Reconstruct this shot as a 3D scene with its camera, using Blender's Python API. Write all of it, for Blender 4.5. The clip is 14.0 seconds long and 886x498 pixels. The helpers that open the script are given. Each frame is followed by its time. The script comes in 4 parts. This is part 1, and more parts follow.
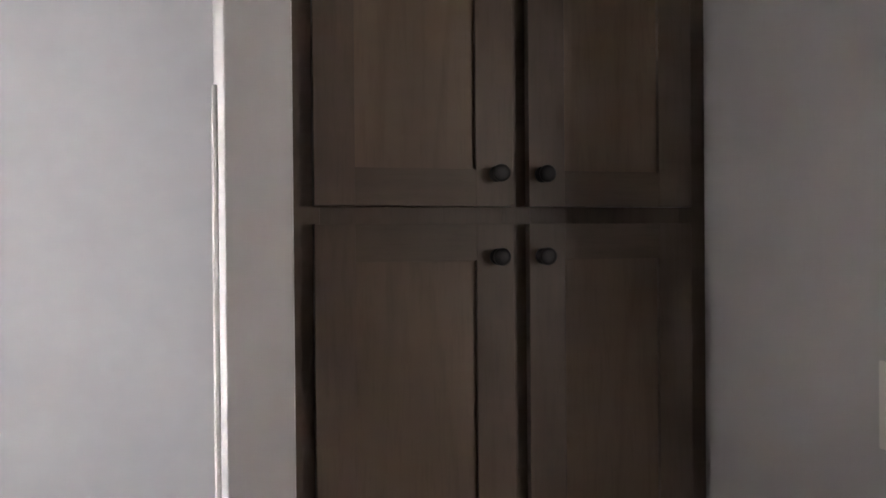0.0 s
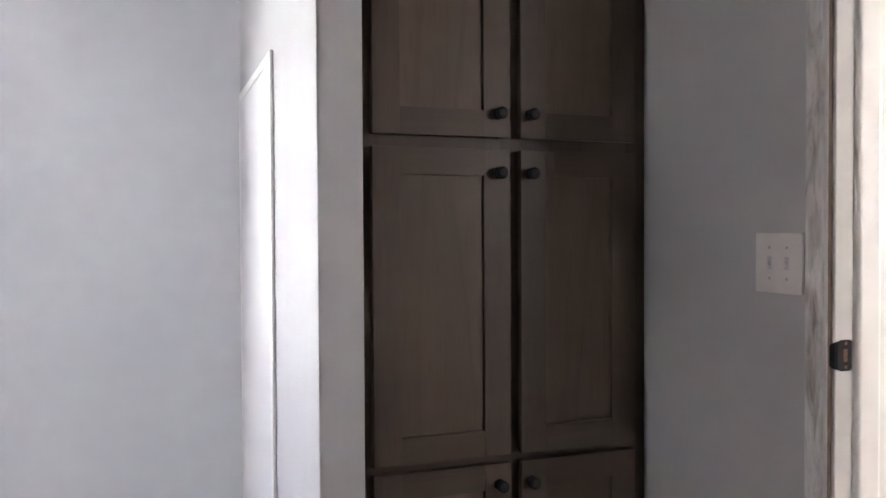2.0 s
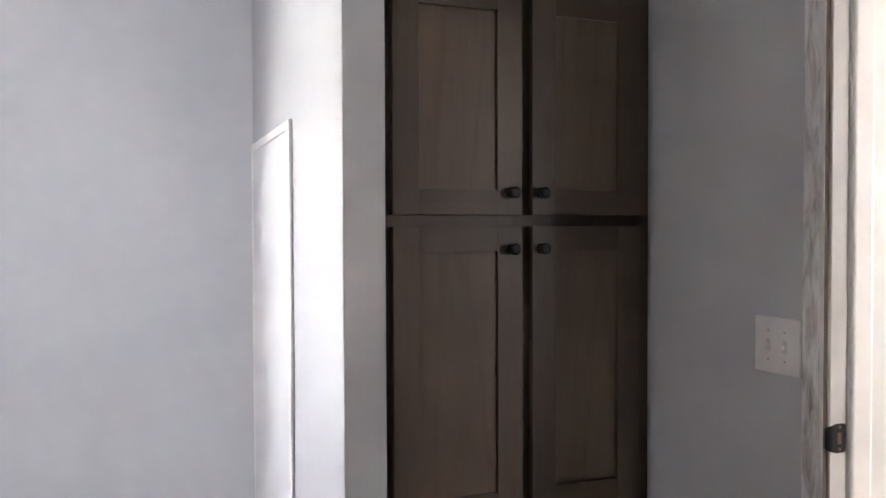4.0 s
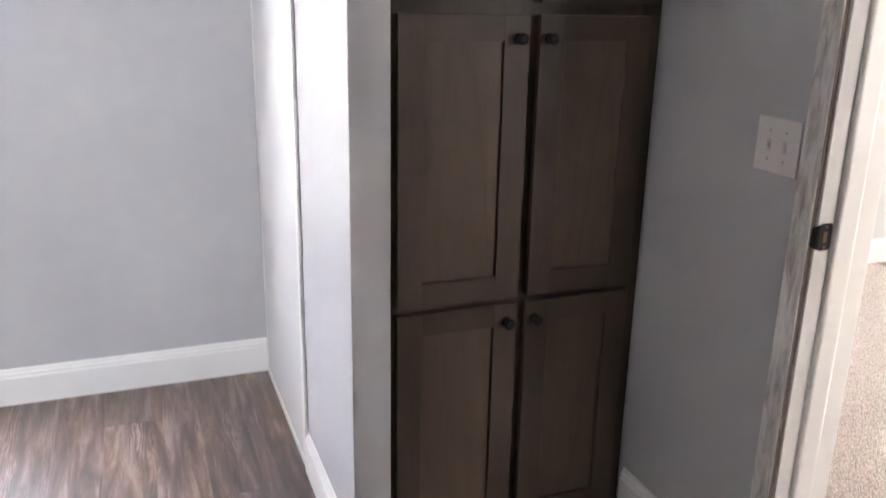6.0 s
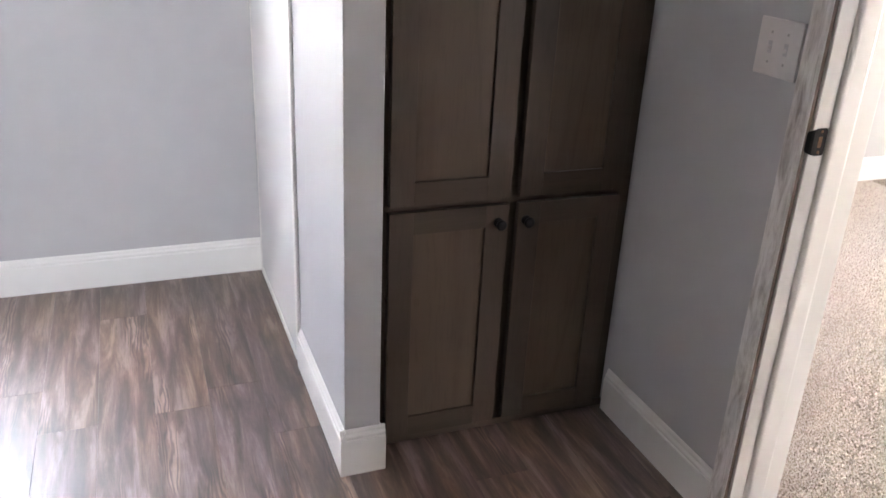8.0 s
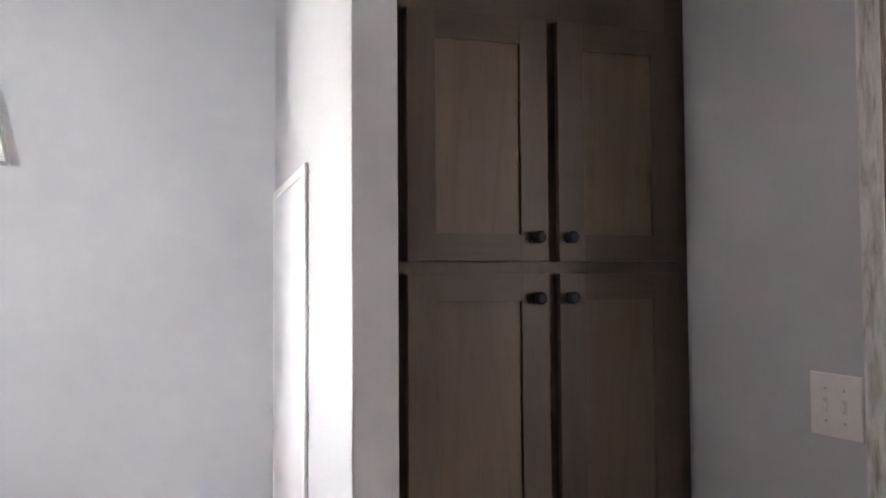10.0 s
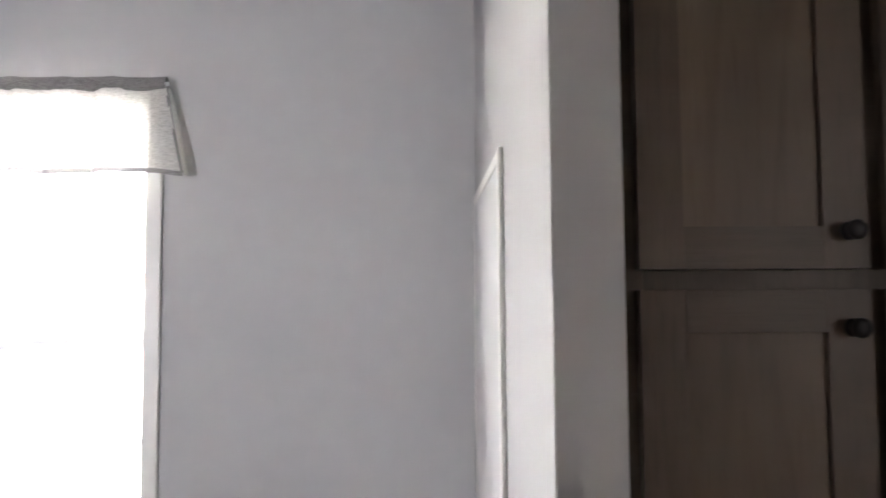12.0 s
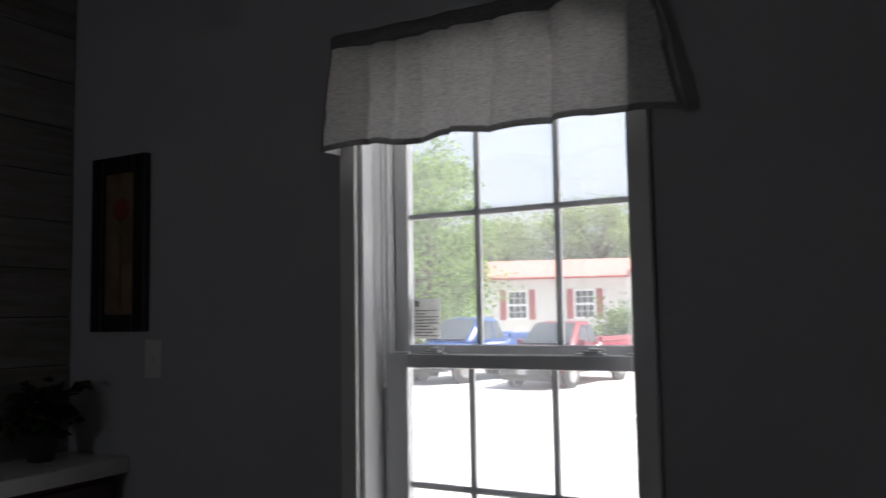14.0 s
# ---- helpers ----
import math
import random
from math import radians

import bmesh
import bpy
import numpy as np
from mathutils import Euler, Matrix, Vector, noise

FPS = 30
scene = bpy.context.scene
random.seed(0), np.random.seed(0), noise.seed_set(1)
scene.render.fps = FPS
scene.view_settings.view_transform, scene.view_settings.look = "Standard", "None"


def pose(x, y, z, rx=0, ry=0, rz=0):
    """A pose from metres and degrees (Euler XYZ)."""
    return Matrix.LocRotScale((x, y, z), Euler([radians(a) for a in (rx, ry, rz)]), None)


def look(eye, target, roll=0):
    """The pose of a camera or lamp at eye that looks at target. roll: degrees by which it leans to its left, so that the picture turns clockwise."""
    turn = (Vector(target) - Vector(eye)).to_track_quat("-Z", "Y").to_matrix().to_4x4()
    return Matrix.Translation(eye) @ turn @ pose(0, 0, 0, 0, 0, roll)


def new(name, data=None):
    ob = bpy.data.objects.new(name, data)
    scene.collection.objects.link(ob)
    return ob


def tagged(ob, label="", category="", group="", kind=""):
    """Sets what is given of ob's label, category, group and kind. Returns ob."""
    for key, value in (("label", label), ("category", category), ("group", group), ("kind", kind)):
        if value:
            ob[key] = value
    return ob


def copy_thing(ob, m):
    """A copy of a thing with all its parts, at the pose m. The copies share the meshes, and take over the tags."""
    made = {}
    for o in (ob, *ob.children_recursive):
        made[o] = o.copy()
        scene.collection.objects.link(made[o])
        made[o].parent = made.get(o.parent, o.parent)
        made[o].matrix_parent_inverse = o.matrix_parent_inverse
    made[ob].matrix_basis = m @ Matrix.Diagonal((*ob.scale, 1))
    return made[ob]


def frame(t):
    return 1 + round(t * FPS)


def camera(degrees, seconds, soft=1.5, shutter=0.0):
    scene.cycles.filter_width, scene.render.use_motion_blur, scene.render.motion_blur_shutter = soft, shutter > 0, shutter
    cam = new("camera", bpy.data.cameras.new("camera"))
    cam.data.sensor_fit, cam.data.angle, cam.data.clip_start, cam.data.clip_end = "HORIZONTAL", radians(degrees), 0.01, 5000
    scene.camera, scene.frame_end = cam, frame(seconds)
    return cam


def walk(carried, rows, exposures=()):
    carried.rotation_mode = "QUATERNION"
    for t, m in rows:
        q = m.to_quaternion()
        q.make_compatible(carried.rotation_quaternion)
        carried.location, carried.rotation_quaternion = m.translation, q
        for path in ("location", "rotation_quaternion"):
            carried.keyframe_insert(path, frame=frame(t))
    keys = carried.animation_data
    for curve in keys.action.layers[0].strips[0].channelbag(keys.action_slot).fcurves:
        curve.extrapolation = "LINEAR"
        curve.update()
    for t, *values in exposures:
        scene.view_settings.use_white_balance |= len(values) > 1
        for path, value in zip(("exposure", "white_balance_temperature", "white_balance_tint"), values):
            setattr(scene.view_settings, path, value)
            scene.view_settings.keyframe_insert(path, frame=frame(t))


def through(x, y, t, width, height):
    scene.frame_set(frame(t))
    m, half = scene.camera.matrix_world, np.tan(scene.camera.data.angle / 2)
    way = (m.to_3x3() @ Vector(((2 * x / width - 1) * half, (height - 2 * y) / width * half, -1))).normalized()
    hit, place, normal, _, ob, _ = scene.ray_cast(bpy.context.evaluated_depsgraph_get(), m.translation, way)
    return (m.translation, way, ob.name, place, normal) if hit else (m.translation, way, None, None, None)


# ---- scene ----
cam = camera(56.9, 14.0, shutter=0.3)
PATH = [
    (0, (-0.035, -1.19, 1.372), (0.519, 0.72, 1.357), -0.5),
    (0.5, (-0.134, -1.366, 1.324), (0.474, 0.54, 1.304), -0.3),
    (1, (-0.27, -1.454, 1.319), (0.368, 0.441, 1.271), -0.3),
    (1.5, (-0.344, -1.542, 1.254), (0.332, 0.34, 1.219), -0.2),
    (2, (-0.335, -1.637, 1.219), (0.352, 0.241, 1.176), -0.3),
    (2.5, (-0.35, -1.72, 1.227), (0.335, 0.159, 1.185), -0.2),
    (3, (-0.386, -1.72, 1.284), (0.312, 0.154, 1.24), -0.2),
    (3.2, (-0.405, -1.708, 1.308), (0.3, 0.164, 1.272), -0.0),
    (5.3, (-0.431, -1.701, 1.483), (0.276, 0.143, 1.168), -0.3),
    (5.5, (-0.43, -1.703, 1.476), (0.269, 0.128, 1.076), -0.1),
    (6, (-0.437, -1.713, 1.441), (0.246, 0.071, 0.849), 1.1),
    (6.5, (-0.448, -1.736, 1.421), (0.22, -0.02, 0.642), 2.6),
    (7, (-0.445, -1.739, 1.408), (0.221, -0.038, 0.595), 2.9),
    (7.5, (-0.441, -1.727, 1.423), (0.226, -0.033, 0.596), 2.3),
    (8, (-0.433, -1.73, 1.41), (0.239, -0.02, 0.619), 2.7),
    (8.5, (-0.415, -1.712, 1.429), (0.273, 0.061, 0.81), 1.5),
    (9, (-0.378, -1.723, 1.391), (0.304, 0.14, 1.143), 0.8),
    (9.2, (-0.374, -1.711, 1.385), (0.32, 0.162, 1.294), -0.0),
    (11.3, (-0.255, -1.322, 1.39), (0.096, 0.642, 1.526), -0.1),
    (11.5, (-0.266, -1.277, 1.385), (0.044, 0.694, 1.522), -0.3),
    (12, (-0.182, -1.059, 1.379), (-0.118, 0.935, 1.524), -0.4),
    (12.5, (-0.176, -0.854, 1.388), (-0.415, 1.127, 1.515), -0.7),
    (13, (-0.313, -0.622, 1.386), (-0.755, 1.323, 1.523), -0.7),
    (13.5, (-0.445, -0.458, 1.374), (-1.085, 1.431, 1.522), -1.2),
    (14, (-0.502, -0.255, 1.386), (-1.479, 1.483, 1.547), -1.0),
]
EXPOSURES = [(0.0, 6.85, 6850), (0.5, 7.35, 6900), (1.0, 7.4, 6750), (1.5, 7.15, 6500), (2.0, 6.97, 6400), (3.0, 6.95, 6400), (5.5, 7.03, 6450), (9.2, 7.05, 6500), (11.3, 6.85, 6700),
             (12.0, 6.4, 6700), (12.5, 5.9, 6650), (13.0, 4.85, 6550), (13.5, 3.1, 6400), (14.0, 1.95, 6400)]
walk(cam, [(t, look(e, g, r)) for t, e, g, r in PATH], [(t, e, k, 15) for t, e, k in EXPOSURES])

# ---- world, sun and large lights ----
SUN_ELEV, SUN_AZ = radians(56), radians(78)      # azimuth from north (+y), clockwise
world = bpy.data.worlds.new("sky")
scene.world = world
world.use_nodes = True
wn = world.node_tree
sky = wn.nodes.new("ShaderNodeTexSky")
sky.sky_type = "NISHITA"
sky.sun_disc = False
sky.dust_density = 5.0
sky.sun_elevation, sky.sun_rotation = SUN_ELEV, SUN_AZ
cloud = wn.nodes.new("ShaderNodeMix")
cloud.data_type = "RGBA"
cloud.inputs[0].default_value = 0.55
cloud.inputs[7].default_value = (3.9, 3.98, 4.15, 1)      # thin bright overcast
wn.links.new(sky.outputs[0], cloud.inputs[6])
wn.links.new(cloud.outputs[2], wn.nodes["Background"].inputs["Color"])
wn.nodes["Background"].inputs["Strength"].default_value = 0.12
sun_data = bpy.data.lights.new("sun", "SUN")
sun_data.energy, sun_data.angle, sun_data.color = 5.0, radians(0.5), (1.0, 0.96, 0.9)
sun = new("sun", sun_data)
sun.matrix_basis = look((0, 0, 0), (-math.sin(SUN_AZ) * math.cos(SUN_ELEV), -math.cos(SUN_AZ) * math.cos(SUN_ELEV), -math.sin(SUN_ELEV)))


def fill_light(at, facing, width, height, watts, colour):
    """An added area lamp out of view, standing in for daylight from unseen openings."""
    data = bpy.data.lights.new("fill_light", "AREA")
    data.shape, data.size, data.size_y, data.energy, data.color = "RECTANGLE", width, height, watts, colour
    new("fill_light", data).matrix_basis = look(at, facing)


fill_light((-2.15, -3.005, 1.4), (-2.15, 0, 1.4), 0.4, 0.6, 0.68, (0.88, 0.94, 1.0))         # room, left of the unseen wall
fill_light((4.605, -1.15, 1.4), (0, -1.15, 1.4), 0.7, 0.8, 0.3, (0.98, 0.98, 0.98))            # bedroom, side
fill_light((2.2, -3.005, 1.55), (2.2, 0, 1.45), 0.7, 0.8, 0.16, (1.0, 0.97, 0.94))            # bedroom, rear


# ---- materials ----
def material(name, rough=0.5, metal=0.0, spec=0.5):
    m = bpy.data.materials.new(name)
    m.use_nodes = True
    b = m.node_tree.nodes["Principled BSDF"]
    b.inputs["Roughness"].default_value = rough
    b.inputs["Metallic"].default_value = metal
    b.inputs["Specular IOR Level"].default_value = spec
    return m, m.node_tree, b


def node(nt, kind, **values):
    n = nt.nodes.new(kind)
    for k, v in values.items():
        n.inputs[k.replace("_", " ")].default_value = v
    return n


def coords(nt, scale=(1, 1, 1), shift_random=False):
    tc = nt.nodes.new("ShaderNodeTexCoord")
    mp = nt.nodes.new("ShaderNodeMapping")
    mp.inputs["Scale"].default_value = scale
    nt.links.new(tc.outputs["Object"], mp.inputs["Vector"])
    if shift_random:
        info = nt.nodes.new("ShaderNodeObjectInfo")
        mul = nt.nodes.new("ShaderNodeVectorMath")
        mul.operation = "SCALE"
        mul.inputs[0].default_value = (37.0, 53.0, 71.0)
        nt.links.new(info.outputs["Random"], mul.inputs["Scale"])
        nt.links.new(mul.outputs[0], mp.inputs["Location"])
    return mp


def ramp(nt, fac, stops):
    r = nt.nodes.new("ShaderNodeValToRGB")
    while len(r.color_ramp.elements) < len(stops):
        r.color_ramp.elements.new(0.5)
    for e, (p, c) in zip(r.color_ramp.elements, stops):
        e.position, e.color = p, (*c, 1)
    nt.links.new(fac, r.inputs["Fac"])
    return r


def mixed(nt, fac, a, b, mode="MIX"):
    m = nt.nodes.new("ShaderNodeMix")
    m.data_type, m.blend_type = "RGBA", mode
    if isinstance(fac, float):
        m.inputs[0].default_value = fac
    else:
        nt.links.new(fac, m.inputs[0])
    for i, v in ((6, a), (7, b)):
        if isinstance(v, tuple):
            m.inputs[i].default_value = (*v, 1)
        else:
            nt.links.new(v, m.inputs[i])
    return m.outputs[2]


def bumped(nt, b, height, strength=0.2, distance=0.001):
    n = nt.nodes.new("ShaderNodeBump")
    n.inputs["Strength"].default_value, n.inputs["Distance"].default_value = strength, distance
    nt.links.new(height, n.inputs["Height"])
    nt.links.new(n.outputs[0], b.inputs["Normal"])


def painted(name, colour, rough=0.6, peel=260.0, strength=0.12, spec=0.4):
    """Rolled or sprayed paint: faint blotches and an orange-peel relief."""
    m, nt, b = material(name, rough, spec=spec)
    mp = coords(nt)
    big = node(nt, "ShaderNodeTexNoise", Scale=1.7, Detail=4.0)
    fine = node(nt, "ShaderNodeTexNoise", Scale=peel, Detail=2.0)
    nt.links.new(mp.outputs[0], big.inputs["Vector"])
    nt.links.new(mp.outputs[0], fine.inputs["Vector"])
    dark = tuple(c * 0.98 for c in colour)
    light = tuple(min(1, c * 1.012) for c in colour)
    r = ramp(nt, big.outputs["Fac"], [(0.3, dark), (0.7, light)])
    nt.links.new(r.outputs[0], b.inputs["Base Color"])
    bumped(nt, b, fine.outputs["Fac"], strength, 0.0006)
    return m


def wood(name, dark, mid, light, grain=(38, 38, 2.2), rough=0.42, blotch=0.5, relief=0.25, spec=0.27, veins=0.0):
    """Stained wood with the grain along the axis of smallest scale, blotches and pores."""
    m, nt, b = material(name, rough, spec=spec)
    mp = coords(nt, (1, 1, 1), True)
    st = nt.nodes.new("ShaderNodeVectorMath")
    st.operation = "MULTIPLY"
    st.inputs[1].default_value = grain
    nt.links.new(mp.outputs[0], st.inputs[0])
    streak = node(nt, "ShaderNodeTexNoise", Scale=1.0, Detail=7.0, Roughness=0.62, Distortion=0.6)
    pores = node(nt, "ShaderNodeTexNoise", Scale=7.0, Detail=3.0, Roughness=0.7)
    cloud = node(nt, "ShaderNodeTexNoise", Scale=0.16, Detail=3.0, Distortion=0.8)
    for n in (streak, pores, cloud):
        nt.links.new(st.outputs[0], n.inputs["Vector"])
    a = ramp(nt, streak.outputs["Fac"], [(0.3, dark), (0.5, mid), (0.72, light)])
    c = ramp(nt, cloud.outputs["Fac"], [(0.35, tuple(x * 0.75 for x in mid)), (0.68, tuple(x * 1.15 for x in light))])
    col = mixed(nt, blotch, a.outputs[0], c.outputs[0])
    p = ramp(nt, pores.outputs["Fac"], [(0.34, (0.72, 0.70, 0.68)), (0.5, (1, 1, 1))])
    col = mixed(nt, 0.4, col, p.outputs[0], "MULTIPLY")
    if veins:
        vein = node(nt, "ShaderNodeTexNoise", Scale=0.32, Detail=1.5, Distortion=1.2)
        nt.links.new(st.outputs[0], vein.inputs["Vector"])
        v = ramp(nt, vein.outputs["Fac"], [(0.50, (1, 1, 1)), (0.535, (0.66, 0.62, 0.60)), (0.56, (1, 1, 1))])
        col = mixed(nt, veins, col, v.outputs[0], "MULTIPLY")
    nt.links.new(col, b.inputs["Base Color"])
    bumped(nt, b, pores.outputs["Fac"], relief, 0.0005)
    return m


def plain(name, colour, rough=0.5, metal=0.0, vary=0.08, scale=25.0, spec=0.5):
    m, nt, b = material(name, rough, metal, spec)
    mp = coords(nt)
    n = node(nt, "ShaderNodeTexNoise", Scale=scale, Detail=4.0)
    nt.links.new(mp.outputs[0], n.inputs["Vector"])
    r = ramp(nt, n.outputs["Fac"], [(0.3, tuple(c * (1 - vary) for c in colour)), (0.7, tuple(min(1, c * (1 + vary)) for c in colour))])
    nt.links.new(r.outputs[0], b.inputs["Base Color"])
    rr = ramp(nt, n.outputs["Fac"], [(0.2, (rough * 0.85,) * 3), (0.8, (min(1, rough * 1.15),) * 3)])
    nt.links.new(rr.outputs[0], b.inputs["Roughness"])
    return m


def plank_vinyl():
    """Weathered-oak vinyl: grey-brown streaks along y, pale worn patches, knots, one tone a plank."""
    m, nt, b = material("vinyl_plank", 0.40, spec=1.0)
    mp = coords(nt, (1, 1, 1), True)

    def stretched(vec):
        st = nt.nodes.new("ShaderNodeVectorMath")
        st.operation = "MULTIPLY"
        st.inputs[1].default_value = vec
        nt.links.new(mp.outputs[0], st.inputs[0])
        return st.outputs[0]

    broad = node(nt, "ShaderNodeTexNoise", Scale=1.0, Detail=5.0, Roughness=0.6, Distortion=0.5)
    nt.links.new(stretched((26, 2.8, 1)), broad.inputs["Vector"])
    worn = node(nt, "ShaderNodeTexNoise", Scale=1.0, Detail=8.0, Roughness=0.72)
    nt.links.new(stretched((34, 5, 1)), worn.inputs["Vector"])
    fine = node(nt, "ShaderNodeTexNoise", Scale=1.0, Detail=8.0, Roughness=0.75)
    nt.links.new(stretched((240, 20, 1)), fine.inputs["Vector"])
    rings = node(nt, "ShaderNodeTexWave", Scale=1.0, Distortion=14.0, Detail=2.0)
    rings.inputs["Detail Scale"].default_value = 1.2
    nt.links.new(stretched((28, 4.0, 1)), rings.inputs["Vector"])
    patch = node(nt, "ShaderNodeTexNoise", Scale=1.0, Detail=2.0, Distortion=0.6)
    nt.links.new(stretched((12, 1.0, 1)), patch.inputs["Vector"])
    base = ramp(nt, broad.outputs["Fac"], [(0.34, (0.058, 0.030, 0.022)), (0.44, (0.110, 0.066, 0.050)), (0.54, (0.185, 0.126, 0.100)), (0.64, (0.320, 0.248, 0.208))])
    wear = ramp(nt, worn.outputs["Fac"], [(0.34, (0.55, 0.50, 0.48)), (0.50, (0.95, 0.94, 0.93)), (0.68, (1.0, 1.0, 1.0))])
    col = mixed(nt, 0.5, base.outputs[0], wear.outputs[0], "MULTIPLY")
    pale = ramp(nt, worn.outputs["Fac"], [(0.56, (0, 0, 0)), (0.74, (0.5, 0.5, 0.5))])
    col = mixed(nt, pale.outputs[0], col, (0.30, 0.235, 0.195))
    grain = ramp(nt, fine.outputs["Fac"], [(0.36, (0.52, 0.47, 0.45)), (0.52, (1, 1, 1))])
    col = mixed(nt, 0.45, col, grain.outputs[0], "MULTIPLY")
    hue = node(nt, "ShaderNodeTexNoise", Scale=1.0, Detail=2.0)
    nt.links.new(stretched((11, 1.6, 1)), hue.inputs["Vector"])
    tint = ramp(nt, hue.outputs["Fac"], [(0.36, (1.10, 1.02, 0.90)), (0.48, (1.0, 0.98, 1.0)), (0.62, (0.98, 0.96, 1.12))])
    col = mixed(nt, 1.0, col, tint.outputs[0], "MULTIPLY")
    ring = ramp(nt, rings.outputs["Fac"], [(0.12, (0.30, 0.22, 0.17)), (0.42, (0.90, 0.86, 0.78)), (0.80, (1.35, 1.27, 1.14))])
    mask = ramp(nt, patch.outputs["Fac"], [(0.605, (0, 0, 0)), (0.64, (1, 1, 1))])
    ringed = mixed(nt, 0.7, col, ring.outputs[0], "MULTIPLY")
    col = mixed(nt, mask.outputs[0], col, ringed)
    info = nt.nodes.new("ShaderNodeObjectInfo")
    tone = ramp(nt, info.outputs["Random"], [(0.0, (0.70, 0.67, 0.66)), (0.35, (1.05, 1.0, 0.98)), (0.7, (0.84, 0.79, 0.76)), (1.0, (1.25, 1.17, 1.10))])
    col = mixed(nt, 1.0, col, tone.outputs[0], "MULTIPLY")
    nt.links.new(col, b.inputs["Base Color"])
    rr = ramp(nt, fine.outputs["Fac"], [(0.3, (0.48,) * 3), (0.7, (0.40,) * 3)])
    nt.links.new(rr.outputs[0], b.inputs["Roughness"])
    b.inputs["Coat Weight"].default_value = 0.9
    b.inputs["Coat Roughness"].default_value = 0.60
    bumped(nt, b, fine.outputs["Fac"], 0.22, 0.0006)
    return m


def carpet_pile():
    m, nt, b = material("carpet_pile", 0.95, spec=0.1)
    mp = coords(nt)
    tuft = node(nt, "ShaderNodeTexVoronoi", Scale=150.0)
    fleck = node(nt, "ShaderNodeTexNoise", Scale=190.0, Detail=3.0)
    wide = node(nt, "ShaderNodeTexNoise", Scale=3.0, Detail=3.0)
    for n in (tuft, fleck, wide):
        nt.links.new(mp.outputs[0], n.inputs["Vector"])
    a = ramp(nt, fleck.outputs["Fac"], [(0.32, (0.19, 0.145, 0.11)), (0.46, (0.40, 0.34, 0.28)), (0.62, (0.60, 0.54, 0.47))])
    # shade in the gaps between tufts, put into the colour
    s = ramp(nt, tuft.outputs["Distance"], [(0.0, (1, 1, 1)), (0.8, (0.5, 0.47, 0.44))])
    col = mixed(nt, 0.85, a.outputs[0], s.outputs[0], "MULTIPLY")
    w = ramp(nt, wide.outputs["Fac"], [(0.3, (0.9, 0.9, 0.9)), (0.7, (1, 1, 1))])
    col = mixed(nt, 1.0, col, w.outputs[0], "MULTIPLY")
    nt.links.new(col, b.inputs["Base Color"])
    inv = ramp(nt, tuft.outputs["Distance"], [(0.0, (1, 1, 1)), (0.7, (0, 0, 0))])
    bumped(nt, b, inv.outputs[0], 0.9, 0.006)
    return m


def weathered_trim():
    """Whitewashed grey wood-print casing: pale ground, brown-grey smears along z."""
    m, nt, b = material("weathered_casing", 0.5)
    mp = coords(nt, (42, 42, 9))
    n1 = node(nt, "ShaderNodeTexNoise", Scale=1.0, Detail=6.0, Roughness=0.6, Distortion=0.7)
    nt.links.new(mp.outputs[0], n1.inputs["Vector"])
    mp2 = coords(nt, (190, 190, 22))
    n2 = node(nt, "ShaderNodeTexNoise", Scale=1.0, Detail=4.0, Roughness=0.7)
    nt.links.new(mp2.outputs[0], n2.inputs["Vector"])
    a = ramp(nt, n1.outputs["Fac"], [(0.30, (0.30, 0.26, 0.24)), (0.41, (0.47, 0.44, 0.42)), (0.50, (0.63, 0.61, 0.59)), (0.60, (0.75, 0.735, 0.72))])
    p = ramp(nt, n2.outputs["Fac"], [(0.34, (0.66, 0.64, 0.62)), (0.5, (1, 1, 1))])
    col = mixed(nt, 0.5, a.outputs[0], p.outputs[0], "MULTIPLY")
    nt.links.new(col, b.inputs["Base Color"])
    bumped(nt, b, n2.outputs["Fac"], 0.2, 0.0005)
    return m


def linen(name, colour, through):
    """Woven cloth, uneven slub threads across, partly letting light through."""
    m, nt, b = material(name, 0.9, spec=0.1)
    mp = coords(nt, (60, 60, 420))
    slub = node(nt, "ShaderNodeTexNoise", Scale=1.0, Detail=5.0, Roughness=0.65)
    nt.links.new(mp.outputs[0], slub.inputs["Vector"])
    mp2 = coords(nt, (700, 700, 90))
    warp = node(nt, "ShaderNodeTexNoise", Scale=1.0, Detail=2.0)
    nt.links.new(mp2.outputs[0], warp.inputs["Vector"])
    r = ramp(nt, slub.outputs["Fac"], [(0.3, tuple(c * 0.66 for c in colour)), (0.55, colour), (0.7, tuple(min(1, c * 1.1) for c in colour))])
    w = ramp(nt, warp.outputs["Fac"], [(0.35, (0.86,) * 3), (0.6, (1, 1, 1))])
    col = mixed(nt, 1.0, r.outputs[0], w.outputs[0], "MULTIPLY")
    nt.links.new(col, b.inputs["Base Color"])
    bumped(nt, b, slub.outputs["Fac"], 0.3, 0.0006)
    tr = nt.nodes.new("ShaderNodeBsdfTranslucent")
    nt.links.new(col, tr.inputs["Color"])
    mx = nt.nodes.new("ShaderNodeMixShader")
    mx.inputs[0].default_value = through
    nt.links.new(b.outputs[0], mx.inputs[1])
    nt.links.new(tr.outputs[0], mx.inputs[2])
    nt.links.new(mx.outputs[0], nt.nodes["Material Output"].inputs["Surface"])
    return m


